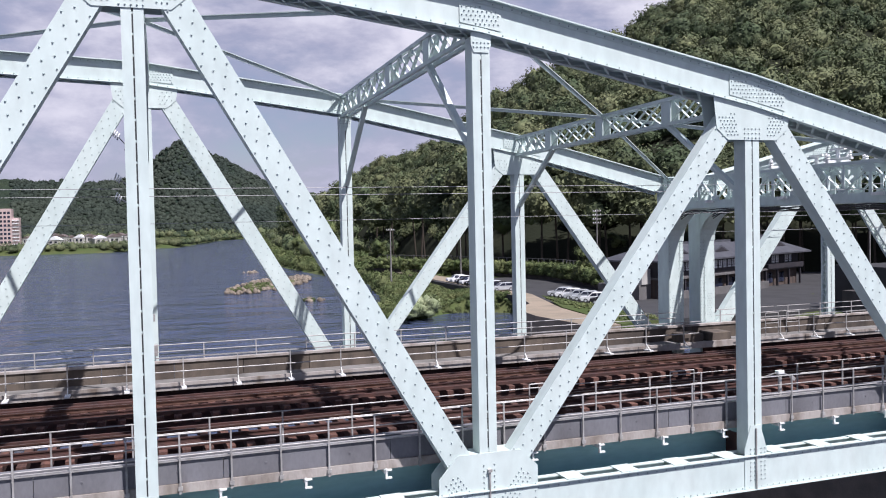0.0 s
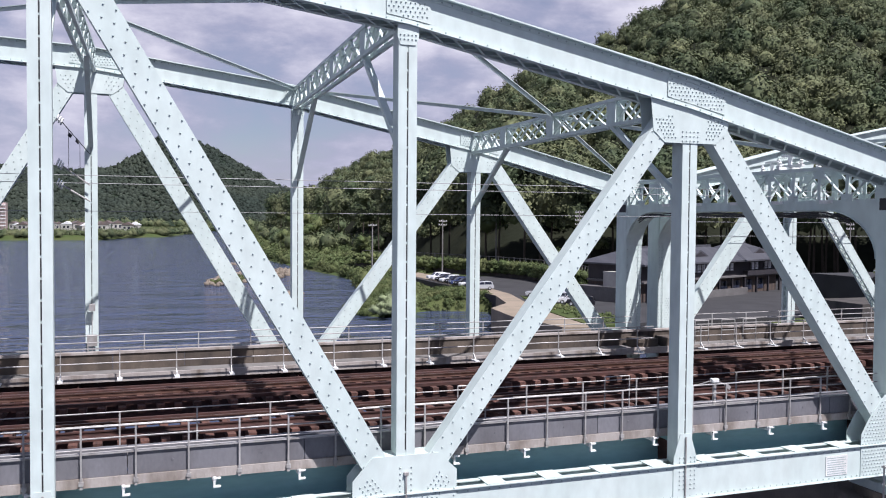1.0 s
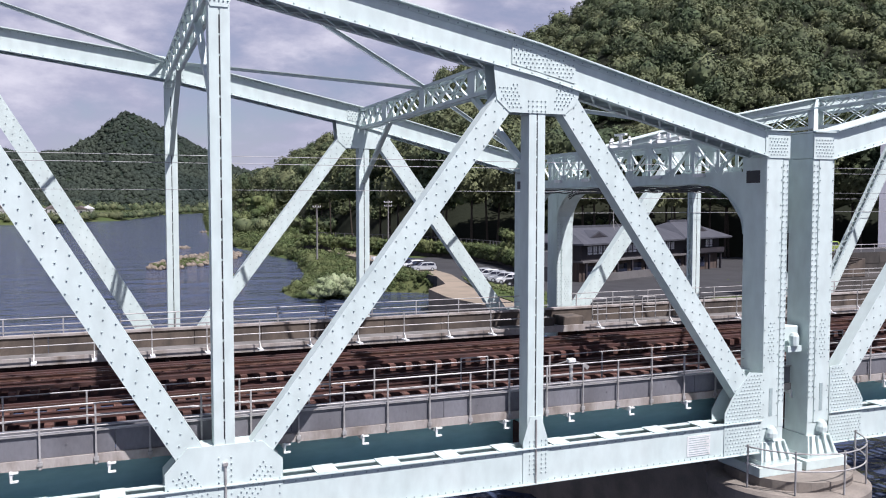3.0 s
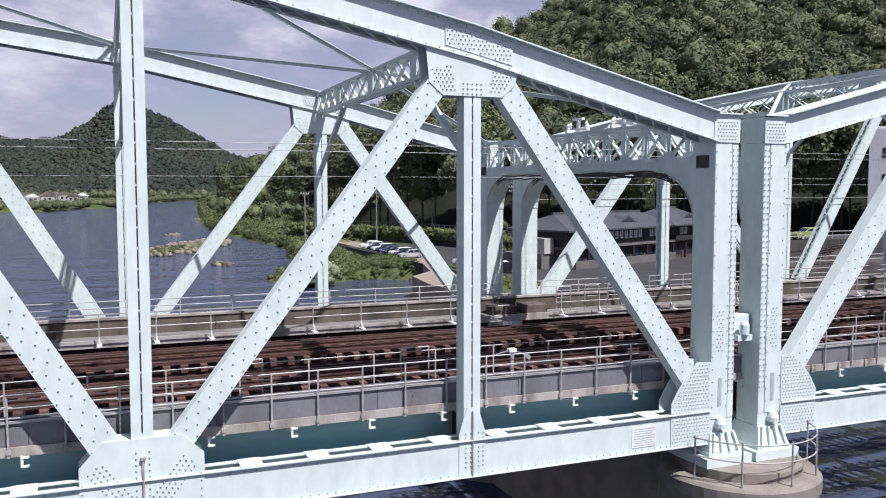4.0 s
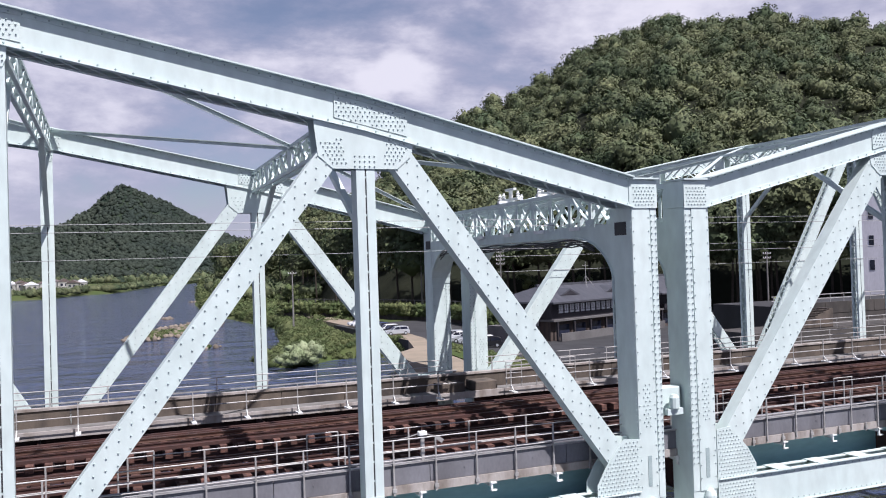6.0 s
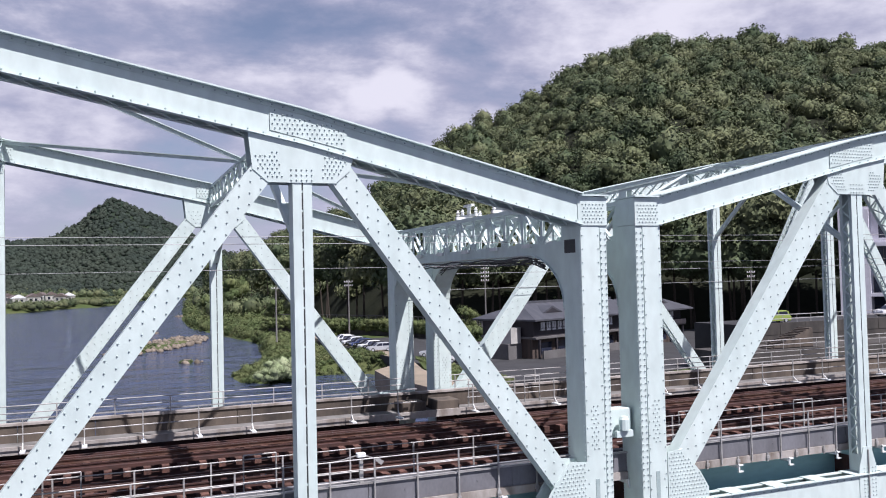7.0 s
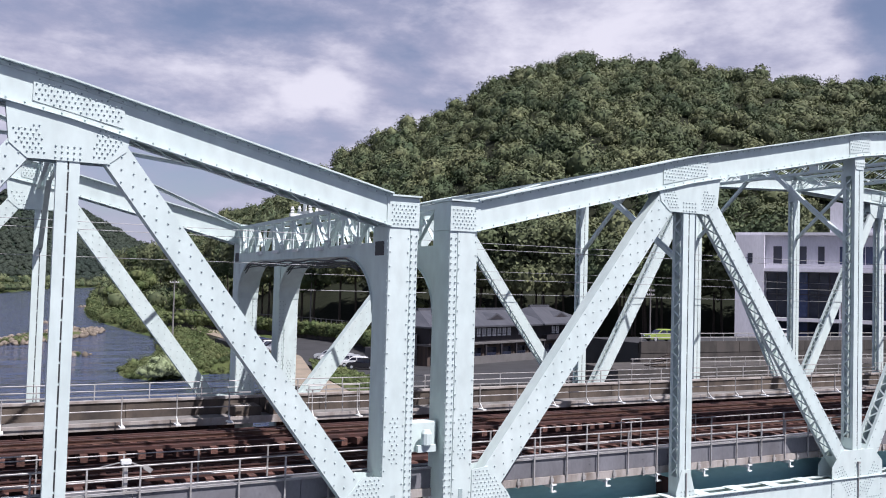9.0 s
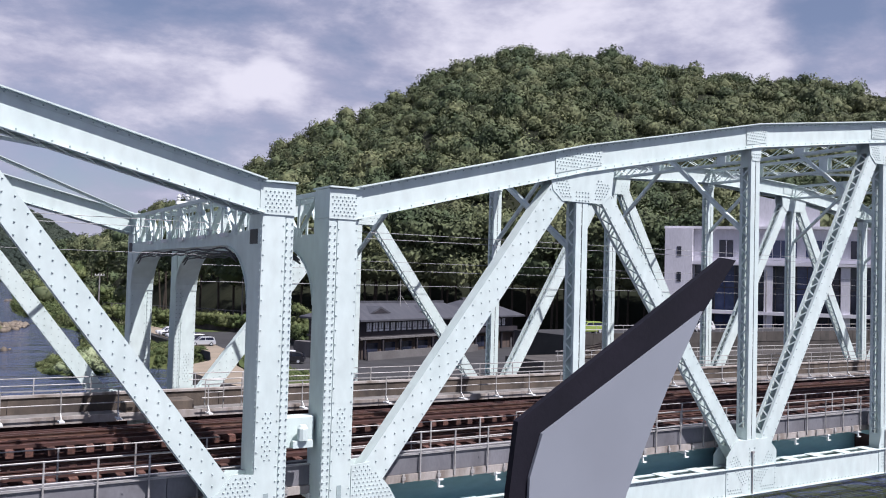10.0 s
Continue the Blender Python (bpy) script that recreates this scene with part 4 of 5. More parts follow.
def water_material():
    m = bpy.data.materials.new("river_water")
    m.use_nodes = True
    n, l = m.node_tree.nodes, m.node_tree.links
    b = n["Principled BSDF"]
    b.inputs["Base Color"].default_value = (0.045, 0.060, 0.105, 1)
    b.inputs["Roughness"].default_value, b.inputs["IOR"].default_value = 0.1, 1.33
    geo, mp = n.new("ShaderNodeNewGeometry"), n.new("ShaderNodeMapping")
    mp.inputs["Scale"].default_value = (0.6, 1.0, 1)
    l.new(geo.outputs["Position"], mp.inputs[0])
    h = None
    for sc, st, dist in ((0.55, 1.0, 0.9), (0.13, 1.0, 2.6)):
        w = n.new("ShaderNodeTexNoise")
        w.inputs["Scale"].default_value, w.inputs["Detail"].default_value = sc, 4
        l.new(mp.outputs[0], w.inputs["Vector"])
        bp = n.new("ShaderNodeBump")
        bp.inputs["Strength"].default_value, bp.inputs["Distance"].default_value = st, dist
        l.new(w.outputs[0], bp.inputs["Height"])
        if h:
            l.new(h.outputs[0], bp.inputs["Normal"])
        h = bp
    l.new(h.outputs[0], b.inputs["Normal"])
    return m


WATER = water_material()
bm = bmesh.new()
bmesh.ops.create_grid(bm, x_segments=2, y_segments=2, size=2900)
bmesh.ops.translate(bm, verts=bm.verts, vec=(0, 0, -9))
tagged(obj("water", bm, WATER), "wide rippled blue-grey river water", "river", kind="structure")

# ---- hills: elevation by bearing, seen from the road bridge ----
HX, HY, HZ = -19.0, -22.8, 6.0


def hill(name, label, table, r0, r1, base, mat, rough, seg, back=1.6, power=0.9):
    """A ridge round the bridge: its skyline by bearing, its slope from r0 up to r1 metres off."""
    az = np.linspace(table[0][0], table[-1][0], seg)
    foot = np.interp(az, [t[0] for t in table], [t[3] if len(t) > 3 else r0 for t in table])
    el = np.interp(az, [t[0] for t in table], [t[1] for t in table])
    far = np.interp(az, [t[0] for t in table], [t[2] if len(t) > 2 else 1.0 for t in table])
    rows = []
    fr = list(np.linspace(0, 1, 22)) + [1.25, back]
    for f in fr:
        r = foot + (r1 * far - foot) * min(f, 1) if f <= 1 else r1 * far * f
        top = HZ + r1 * far * np.tan(np.radians(el))
        z = base + (top - base) * (min(f, 1) ** power) if f <= 1 else top - (top - base) * ((f - 1) / (back - 1)) ** 0.7
        rr = np.radians(az)
        X, Y = HX + r * np.sin(rr), HY + r * np.cos(rr)
        bump = np.array([noise.fractal(Vector((x / 60, y / 60, 2.0)), 1.0, 2.0, 5) for x, y in zip(X, Y)]) * rough * (0.15 + min(f, 1) * 0.35)
        rows.append(np.stack([X, Y, np.maximum(z + bump, base - 3)], -1))
    grid = np.array(rows)
    k = grid.shape[1]
    i = (np.arange(len(fr) - 1)[:, None] * k + np.arange(k - 1)[None]).ravel()
    ob = raw(name, grid.reshape(-1, 3).tolist(), np.stack([i, i + 1, i + k + 1, i + k], -1).tolist(), mat, None, True)
    tagged(ob, label, "hill", kind="structure")
    return grid


# near-black floor colour includes the deep shade under the crowns
SOIL = material("shade_dark_forest_floor", (0.016, 0.019, 0.012), (0.024, 0.026, 0.016), 0.95, scale=0.05, fine=0.6, bump=0.4, distance=0.5, spec=0.1)
# bluish cast of distance haze is mixed into this green
FAR_WOOD = material("haze_tinted_woodland", (0.020, 0.032, 0.024), (0.036, 0.050, 0.030), 0.95, scale=0.012, fine=0.09, bump=1.0, distance=14.0, spec=0.1, spread=(0.35, 0.65))
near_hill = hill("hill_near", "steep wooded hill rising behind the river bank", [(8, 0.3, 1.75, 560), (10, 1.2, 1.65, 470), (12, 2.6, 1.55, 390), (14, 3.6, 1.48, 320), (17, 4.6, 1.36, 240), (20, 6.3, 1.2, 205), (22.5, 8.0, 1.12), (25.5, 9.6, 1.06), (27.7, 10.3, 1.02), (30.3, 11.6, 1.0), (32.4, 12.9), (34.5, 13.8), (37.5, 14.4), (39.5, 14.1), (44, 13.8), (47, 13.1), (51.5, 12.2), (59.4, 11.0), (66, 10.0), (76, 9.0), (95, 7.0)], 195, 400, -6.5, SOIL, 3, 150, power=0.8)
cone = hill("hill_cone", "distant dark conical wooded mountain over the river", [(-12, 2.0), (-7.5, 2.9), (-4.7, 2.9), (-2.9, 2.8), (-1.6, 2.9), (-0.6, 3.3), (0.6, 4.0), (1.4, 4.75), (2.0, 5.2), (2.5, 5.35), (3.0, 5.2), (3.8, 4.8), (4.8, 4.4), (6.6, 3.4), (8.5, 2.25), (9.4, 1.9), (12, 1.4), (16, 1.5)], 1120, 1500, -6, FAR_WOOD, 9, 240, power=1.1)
hill("hill_far_left", "far wooded ridge tinted blue for haze", [(-40, 2.5), (-25, 3.4), (-14, 2.7), (-9, 3.1), (-5, 2.6), (0, 2.0), (8, 1.8), (18, 1.6)], 1900, 2500, -6, FAR_WOOD, 30, 160)


# ---- woods ----
def crown_proto(seed, lumps=0.42, leaves=400, sub=1):
    """A crown of radius 1: an uneven leafy mass with loose sprays of leaves round it. Vertices and triangles."""
    rnd = random.Random(seed)
    bm = bmesh.new()
    bmesh.ops.create_icosphere(bm, subdivisions=sub, radius=1)
    for v in bm.verts:
        o = Vector((seed * 3.1, 1.7, seed))
        d = noise.noise(v.co * 1.6 + o) * lumps * 1.2 + noise.noise(v.co * 4.5 + o) * lumps + noise.noise(v.co * 9.0 + o) * lumps * 0.7
        v.co = v.co * (0.72 + d * 0.7)
        v.co.z *= 0.85
    verts = [tuple(v.co) for v in bm.verts]
    tris = [tuple(v.index for v in f.verts) for f in bm.faces]
    bm.free()
    for _ in range(leaves):
        z, a = rnd.uniform(-0.6, 1), rnd.uniform(0, 6.283)
        s = math.sqrt(max(0, 1 - z * z))
        n = Vector((s * math.cos(a), s * math.sin(a), z))
        d = 0.86 + noise.noise(n * 1.6 + Vector((seed * 3.1, 1.7, seed))) * lumps * 1.3
        c = n * (d + rnd.uniform(-0.14, 0.16))
        c.z *= 0.85
        t = (n * 1.3 + Vector((rnd.uniform(-1, 1), rnd.uniform(-1, 1), rnd.uniform(-0.4, 1)))).normalized()
        u = t.orthogonal().normalized()
        w = t.cross(u)
        size = rnd.uniform(0.06, 0.14)
        k = len(verts)
        for q in range(3):
            ang = q * 2.094 + rnd.uniform(-0.5, 0.5)
            verts.append(tuple(c + (u * math.cos(ang) + w * math.sin(ang)) * size * rnd.uniform(0.7, 1.3)))
        tris.append((k, k + 1, k + 2))
    return np.array(verts), np.array(tris)


PROTOS = [crown_proto(s) for s in range(7)]
LITE = [crown_proto(s + 50, 0.45, 130, 1) for s in range(6)]


def mass(name, spots, mat, protos=PROTOS, seed=1):
    """Many crowns joined in one mesh; spots are x, y, z, radius, height of the crown's centre over z."""
    rnd = np.random.RandomState(seed)
    vs, ts, at = [], [], 0
    for x, y, z, r, up in spots:
        v, t = protos[rnd.randint(len(protos))]
        a = rnd.uniform(0, 6.283)
        c, s = math.cos(a), math.sin(a)
        k = r * np.array([rnd.uniform(0.85, 1.15), rnd.uniform(0.85, 1.15), rnd.uniform(0.8, 1.25)])
        w = v * k
        vs.append(np.stack([w[:, 0] * c - w[:, 1] * s + x, w[:, 0] * s + w[:, 1] * c + y, w[:, 2] + z + up], -1))
        ts.append(t + at)
        at += len(v)
    V, T = np.concatenate(vs), np.concatenate(ts)
    me = bpy.data.meshes.new(name)
    me.vertices.add(len(V))
    me.vertices.foreach_set("co", V.astype(np.float32).ravel())
    me.loops.add(T.size)
    me.loops.foreach_set("vertex_index", T.astype(np.int32).ravel())
    me.polygons.add(len(T))
    me.polygons.foreach_set("loop_start", np.arange(0, T.size, 3, dtype=np.int32))
    me.polygons.foreach_set("use_smooth", np.ones(len(T), dtype=bool))
    me.update(calc_edges=True)
    me.materials.append(mat)
    return new(name, me)


LEAF = material("broadleaf_foliage", (0.049, 0.071, 0.034), (0.124, 0.136, 0.067), 0.75, scale=0.075, fine=0.3, bump=0.0, distance=0.5, isle=0.34, spec=0.25, spread=(0.38, 0.64))
SCRUB = material("bank_scrub_foliage", (0.066, 0.092, 0.034), (0.128, 0.142, 0.060), 0.75, scale=0.15, fine=1.0, bump=0.0, distance=0.15, isle=0.35, spec=0.2)
BUSH = material("pale_willow_foliage", (0.20, 0.24, 0.13), (0.28, 0.31, 0.19), 0.75, scale=0.4, fine=3.0, bump=0.4, distance=0.1, isle=0.3, spec=0.2)

rnd = np.random.RandomState(11)
spots = []
rows_n, cols_n = 22, near_hill.shape[1]
for _ in range(3250):
    f, c = rnd.uniform(1.6, 21.6), rnd.uniform(0, cols_n - 1.01)
    i, j = int(f), int(c)
    if f > 21:
        i, f = 21, 21 + (f - 21) * 0.5
    p = near_hill[i, j] * (1 - (f - i)) + near_hill[min(i + 1, 22), j] * (f - i)
    p = p * (1 - (c - j)) + (near_hill[i, j + 1] * (1 - (f - i)) + near_hill[min(i + 1, 22), j + 1] * (f - i)) * (c - j)
    r = rnd.uniform(2.0, 5.0) * (1.0 if rnd.rand() > 0.12 else 1.3)
    spots.append((p[0], p[1], p[2], r, r * 0.45))
woods = mass("hillside_woods", spots, LEAF, seed=2)
tagged(woods, "dense mixed broadleaf woodland covering the hill", "woods", kind="stuff")
TINY = [crown_proto(s + 80, 0.45, 24, 1) for s in range(5)]
# far crowns take a haze-blue tint in their base colour
FAR_LEAF = material("haze_tinted_foliage", (0.026, 0.036, 0.030), (0.044, 0.054, 0.040), 0.8, scale=0.008, fine=0.05, bump=0, isle=0.25, spec=0.1)
spots = []
for _ in range(6500):
    f, c = rnd.uniform(1, 21.5), rnd.uniform(40, cone.shape[1] - 40)
    i, j = int(f), int(c)
    p = cone[i, j] * (1 - (f - i)) + cone[i + 1, j] * (f - i)
    p = p + (cone[i, j + 1] - cone[i, j]) * (c - j)
    r = rnd.uniform(3, 6)
    spots.append((p[0], p[1], p[2], r, r * 0.2))
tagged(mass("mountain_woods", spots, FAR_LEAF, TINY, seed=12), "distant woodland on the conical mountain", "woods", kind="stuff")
# the tall edge of the wood along the foot of the hill: crowns that overhang a dark undercroft of trunks
spots, trunk_bm = [], bmesh.new()
for c in np.linspace(0, cols_n - 1.01, 250):
    p = near_hill[0, int(c)]
    u = Vector((p[0] - HX, p[1] - HY, 0)).normalized()
    for q in range(3):
        r = rnd.uniform(3.4, 5.6)
        out = rnd.uniform(-2, 8)
        spots.append((p[0] - u.x * out + rnd.uniform(-3, 3), p[1] - u.y * out, 5.5 + rnd.uniform(-1.5, 2) + q * 4.0, r, 3))
    if rnd.rand() > 0.7:
        x, y = p[0] - u.x * rnd.uniform(0, 6), p[1] - u.y * rnd.uniform(0, 6)
        tube(trunk_bm, (x, y, -6), (x + rnd.uniform(-1, 1), y, 9), 0.3, 6, 0.18)
edge = mass("wood_edge", spots, LEAF, seed=5)
tagged(edge, "tall overhanging trees at the foot of the hill", "woods", kind="stuff")
BARK = material("dark_bark", (0.05, 0.04, 0.03), None, 0.95, scale=2, fine=12, bump=0.4)
tagged(obj("wood_trunks", trunk_bm, BARK), "dark trunks in the shade of the wood", "woods", kind="stuff")

# scrub on the near right bank and the island, woods on the far banks
spots = []
for _ in range(1450):
    y = rnd.uniform(104, 330) if rnd.rand() > 0.15 else rnd.uniform(330, 900)
    d = rnd.gamma(2.0, 4.0) + 2.5
    x = float(right_bank(y)) + d
    if (55 < y < 165 and d > 15) or (y < 112 and x > 13) or inlet(x, y) < 1.3:
        continue
    r = rnd.uniform(0.5, 1.5) * (1 + y / 350) * (0.62 if y < 165 else 1)
    spots.append((x, y, float(ground_height(np.array(x), np.array(y))), r, r * 0.35))
for _ in range(3200):
    x, y = rnd.uniform(4, 31), rnd.uniform(105, 185)
    if x < float(right_bank(y)) + 1.5 or inlet(x, y) < 1.05 or x > 30.2:
        continue
    r = rnd.uniform(0.3, 0.75)
    spots.append((x, y, float(ground_height(np.array(x), np.array(y))), r, 0.1))
scrub = mass("bank_scrub", spots, SCRUB, PROTOS, seed=3)
tagged(scrub, "lush green scrub along the river bank", "scrub", kind="stuff")
spots = []
for _ in range(900):
    x = rnd.uniform(-330, 118)
    y = float(np.interp(x, [-300, -37, -15, 8, 55, 120], [550, 566, 648, 662, 912, 1070])) + abs(rnd.normal(0, 25)) + 5
    r = rnd.uniform(1.5, 4.5)
    spots.append((x, y, -6.2, r, r * 0.3))
for _ in range(500):
    x, y = rnd.uniform(-150, 420), rnd.uniform(1085, 1170)
    r = rnd.uniform(4, 8)
    spots.append((x, y, -6, r, r * 0.5))
for _ in range(420):
    y = rnd.uniform(280, 1050)
    x = float(right_bank(y)) + rnd.uniform(8, 60)
    r = rnd.uniform(3, 6)
    spots.append((x, y, -5.5, r, r * 0.6))
farscrub = mass("far_bank_scrub", spots, LEAF, LITE, seed=4)
tagged(farscrub, "low green thickets and trees on the far river banks", "scrub", kind="stuff")
ROCK = material("island_rock", (0.14, 0.115, 0.088), (0.24, 0.20, 0.16), 0.95, scale=0.6, fine=3, bump=0.6, distance=0.2, isle=0.3)
spots = []
for _ in range(330):
    a, q = rnd.uniform(0, 6.283), math.sqrt(rnd.rand())
    u, v = 31 * q * math.cos(a), 7.6 * q * math.sin(a)
    r = rnd.uniform(0.35, 1.3)
    spots.append((4 + 0.38 * u + 0.925 * v, 202 + 0.925 * u - 0.38 * v, -8.85, r, 0.1))
for cx, cy, n in ((6, 261, 16), (4.3, 150, 10), (16, 226, 14), (30, 400, 12)):
    for _ in range(n):
        spots.append((cx + rnd.normal(0, 1.4), cy + rnd.normal(0, 1.4), -9, rnd.uniform(0.5, 1.2), 0.1))
rocks = mass("island_rocks", spots, ROCK, [crown_proto(s + 20, 0.5, 0, 1) for s in range(4)], seed=6)
tagged(rocks, "brown rocky shoal with boulders in the river", "rocks", kind="stuff")
spots = [(4 + 0.38 * u + rnd.normal(0, 2), 202 + 0.925 * u + rnd.normal(0, 2), -8.7, rnd.uniform(0.4, 1.0), 0.2) for u in rnd.uniform(-27, -4, 30)]
spots += [(4.3 + rnd.normal(0, 1), 150 + rnd.normal(0, 1), -9, rnd.uniform(0.3, 0.7), 0.2) for _ in range(8)]
tagged(mass("island_scrub", spots, SCRUB, seed=7), "patches of green scrub on the shoal", "scrub", kind="stuff")

# ---- car park, road, buildings ----
SAND = material("pale_gravel", (0.27, 0.22, 0.165), (0.19, 0.16, 0.12), 0.95, scale=0.25, fine=4, bump=0.3)
ASPHALT = material("asphalt", (0.038, 0.038, 0.041), (0.024, 0.024, 0.026), 0.9, scale=0.3, fine=8, bump=0.2)
TIMBER = material("dark_stained_boards", (0.022, 0.020, 0.026), (0.035, 0.030, 0.034), 0.7, scale=0.8, fine=6, bump=0.2, stretch=(1, 1, 0.3))
PLASTER = material("pale_grey_plaster", (0.40, 0.39, 0.37), (0.30, 0.29, 0.28), 0.9, scale=0.4, fine=5, bump=0.1)
GREYWALL = material("dim_grey_render", (0.13, 0.125, 0.125), (0.09, 0.085, 0.085), 0.9, scale=0.4, fine=5, bump=0.1)
BROWNWALL = material("brown_plank_wall", (0.085, 0.062, 0.052), (0.05, 0.04, 0.036), 0.85, scale=0.7, fine=6, bump=0.2, stretch=(3, 3, 0.3))
TILE = material("grey_roof_tile", (0.055, 0.057, 0.068), (0.08, 0.082, 0.094), 0.55, scale=0.6, fine=4, bump=0.3, stretch=(2, 0.4, 1))
SHOJI = material("white_window_screen", (0.72, 0.73, 0.75), (0.6, 0.61, 0.64), 0.7, scale=1, fine=6, bump=0)
GLASS = material("dark_window_glass", (0.015, 0.018, 0.03), (0.03, 0.035, 0.06), 0.08, scale=0.3, fine=2, bump=0)
BLUEGLASS = material("blue_tinted_glass", (0.03, 0.045, 0.10), (0.05, 0.065, 0.14), 0.1, scale=0.3, fine=2, bump=0)
WALLWHITE = material("white_concrete_wall", (0.62, 0.61, 0.66), (0.54, 0.53, 0.58), 0.8, scale=0.3, fine=4, bump=0.08, stretch=(1, 1, 0.3))
PINK = material("pinkish_tower_wall", (0.48, 0.36, 0.35), (0.40, 0.31, 0.30), 0.85, scale=0.1, fine=1, bump=0)
BROWNROOF = material("brown_house_roof", (0.13, 0.10, 0.09), (0.09, 0.08, 0.085), 0.8, scale=0.2, fine=2, bump=0.1)
DARKWALL = material("mossy_dark_concrete", (0.062, 0.055, 0.050), (0.032, 0.030, 0.028), 0.92, scale=0.7, fine=9, bump=0.4, stretch=(1, 1, 0.5), piece=0.15)
TYRE = material("black_tyre", (0.02, 0.02, 0.022), None, 0.8, scale=4, bump=0)

bm = bmesh.new()
pts = [(20.5, 66), (24, 65), (27, 86), (33, 108), (36.5, 140), (36, 178), (34, 196), (31.5, 180), (31, 148), (30, 122), (29.5, 106), (26, 94), (21, 88), (19.5, 78)]
lo, hi = [bm.verts.new((x, y, -11)) for x, y in pts], [bm.verts.new((x, y, -6.05)) for x, y in pts]
bm.faces.new(hi)
for i in range(len(pts)):
    j = (i + 1) % len(pts)
    bm.faces.new((lo[i], lo[j], hi[j], hi[i]))
tagged(obj("car_park", bm, SAND), "pale gravel car park and track beside the river", "car park", kind="structure")


bm = bmesh.new()
box(bm, 29.5, 125, 67.2, 150, -11, -6.07)
tagged(obj("forecourt", bm, ASPHALT), "dark asphalt yard round the riverside inn", "yard", kind="structure")


bm = bmesh.new()
edge_pts = [(24.2, 65.2), (31.5, 67.5), (33.0, 90), (33.3, 105), (27.3, 86)]
lo, hi = [bm.verts.new((x, y, -11)) for x, y in edge_pts], [bm.verts.new((x, y, -6.02)) for x, y in edge_pts]
bm.faces.new(hi)
for i in range(len(edge_pts)):
    j = (i + 1) % len(edge_pts)
    bm.faces.new((lo[i], lo[j], hi[j], hi[i]))
tagged(obj("grass_verge", bm, GRASS), "rough grass verge between the gravel track and the road", "verge", kind="structure")
spots = []
for _ in range(260):
    x, y = rnd.uniform(26.5, 32.2), rnd.uniform(68, 99)
    if x > 25.3 + (y - 66) * 0.17 and x < 31.6 + (y - 67) * 0.05:
        spots.append((x, y, -6.02, rnd.uniform(0.2, 0.5), 0.1))
tagged(mass("verge_scrub", spots, SCRUB, LITE, seed=15), "low rough scrub on the grass verge", "scrub", kind="stuff")


def paint_of(name, c):
    return material(name, c, tuple(v * 0.92 for v in c), 0.25, 0.1, scale=1, fine=6, bump=0)


CARS = {"white": paint_of("white_car_paint", (0.75, 0.76, 0.78)), "silver": paint_of("silver_car_paint", (0.42, 0.44, 0.47)), "black": paint_of("black_car_paint", (0.02, 0.02, 0.025)), "lime": paint_of("lime_car_paint", (0.28, 0.36, 0.09)), "blue": paint_of("dark_blue_car_paint", (0.05, 0.07, 0.16))}
built_cars = {}


def parked_car(colour, x, y, z, turn, tall=1.0):
    if colour in built_cars:
        return copy_thing(built_cars[colour], pose(x, y, z, 0, 0, turn))
    c = empty("parked_car", colour + " hatchback parked on the ground beside the road", "car", group="parked cars")
    w = 0.84
    bm = bmesh.new()
    slab(bm, [(-2.05, 0.25), (2.0, 0.25), (2.08, 0.55), (1.95, 0.82), (0.95, 0.92), (-1.9, 0.95), (-2.1, 0.7)], -w, w)
    bevelled(bm, 0.05)
    part("body", bm, CARS[colour], c)
    bm = bmesh.new()
    slab(bm, [(-1.95, 0.94), (1.0, 0.91), (0.35, 1.42 * tall), (-0.1, 1.5 * tall), (-1.4, 1.5 * tall), (-1.8, 1.38 * tall)], -0.74, 0.74)
    bevelled(bm, 0.06)
    part("cabin", bm, CARS[colour], c)
    for s in (-1, 1):
        for a, b, e, f in ((-0.35, 0.72, -0.3, 0.3), (-1.7, -0.45, -1.55, -0.4)):
            bm = bmesh.new()
            slab(bm, [(a, 0.97), (b, 0.97), (f, 1.38 * tall), (e, 1.38 * tall)], min(s * 0.735, s * 0.748), max(s * 0.735, s * 0.748))
            part("side_window", bm, GLASS, c)
        for x0 in (-1.3, 1.3):
            bm = bmesh.new()
            tube(bm, (x0, s * 0.66, 0.31), (x0, s * 0.86, 0.31), 0.31, 14)
            wheel = part("wheel", bm, TYRE, c)
            bm = bmesh.new()
            tube(bm, (x0, s * 0.861, 0.31), (x0, s * 0.87, 0.31), 0.19, 10)
            part("rim", bm, CARS["silver"], wheel)
        bm = bmesh.new()
        box(bm, 2.0, 2.07, min(s * 0.45, s * 0.78), max(s * 0.45, s * 0.78), 0.6, 0.74)
        part("headlight", bm, SHOJI, c)
    for q0, q1 in (((1.02, 0.95), (0.42, 1.4 * tall)), ((-1.98, 0.98), (-1.84, 1.36 * tall))):
        bm = bmesh.new()
        beam(bm, (q0[0], 0, q0[1]), (q1[0], 0, q1[1]), 1.3, 0.02)
        part("windscreen", bm, GLASS, c)
    c.matrix_basis = pose(x, y, z, 0, 0, turn)
    built_cars[colour] = c
    return c


lot = ["silver", "black", "white", "black", "blue", "black", "white", "black", "white", "white"]
for i, col in enumerate(lot):
    parked_car(col, 31.5 + 0.12 * i, 117 + i * 2.9, -6.04, 176 + (i * 7) % 9)
for i, col in enumerate(["silver", "white", "silver", "silver", "white", "black"]):
    parked_car(col, 35.2 - 0.1 * i, 102 - i * 2.9, -6.04, 150)


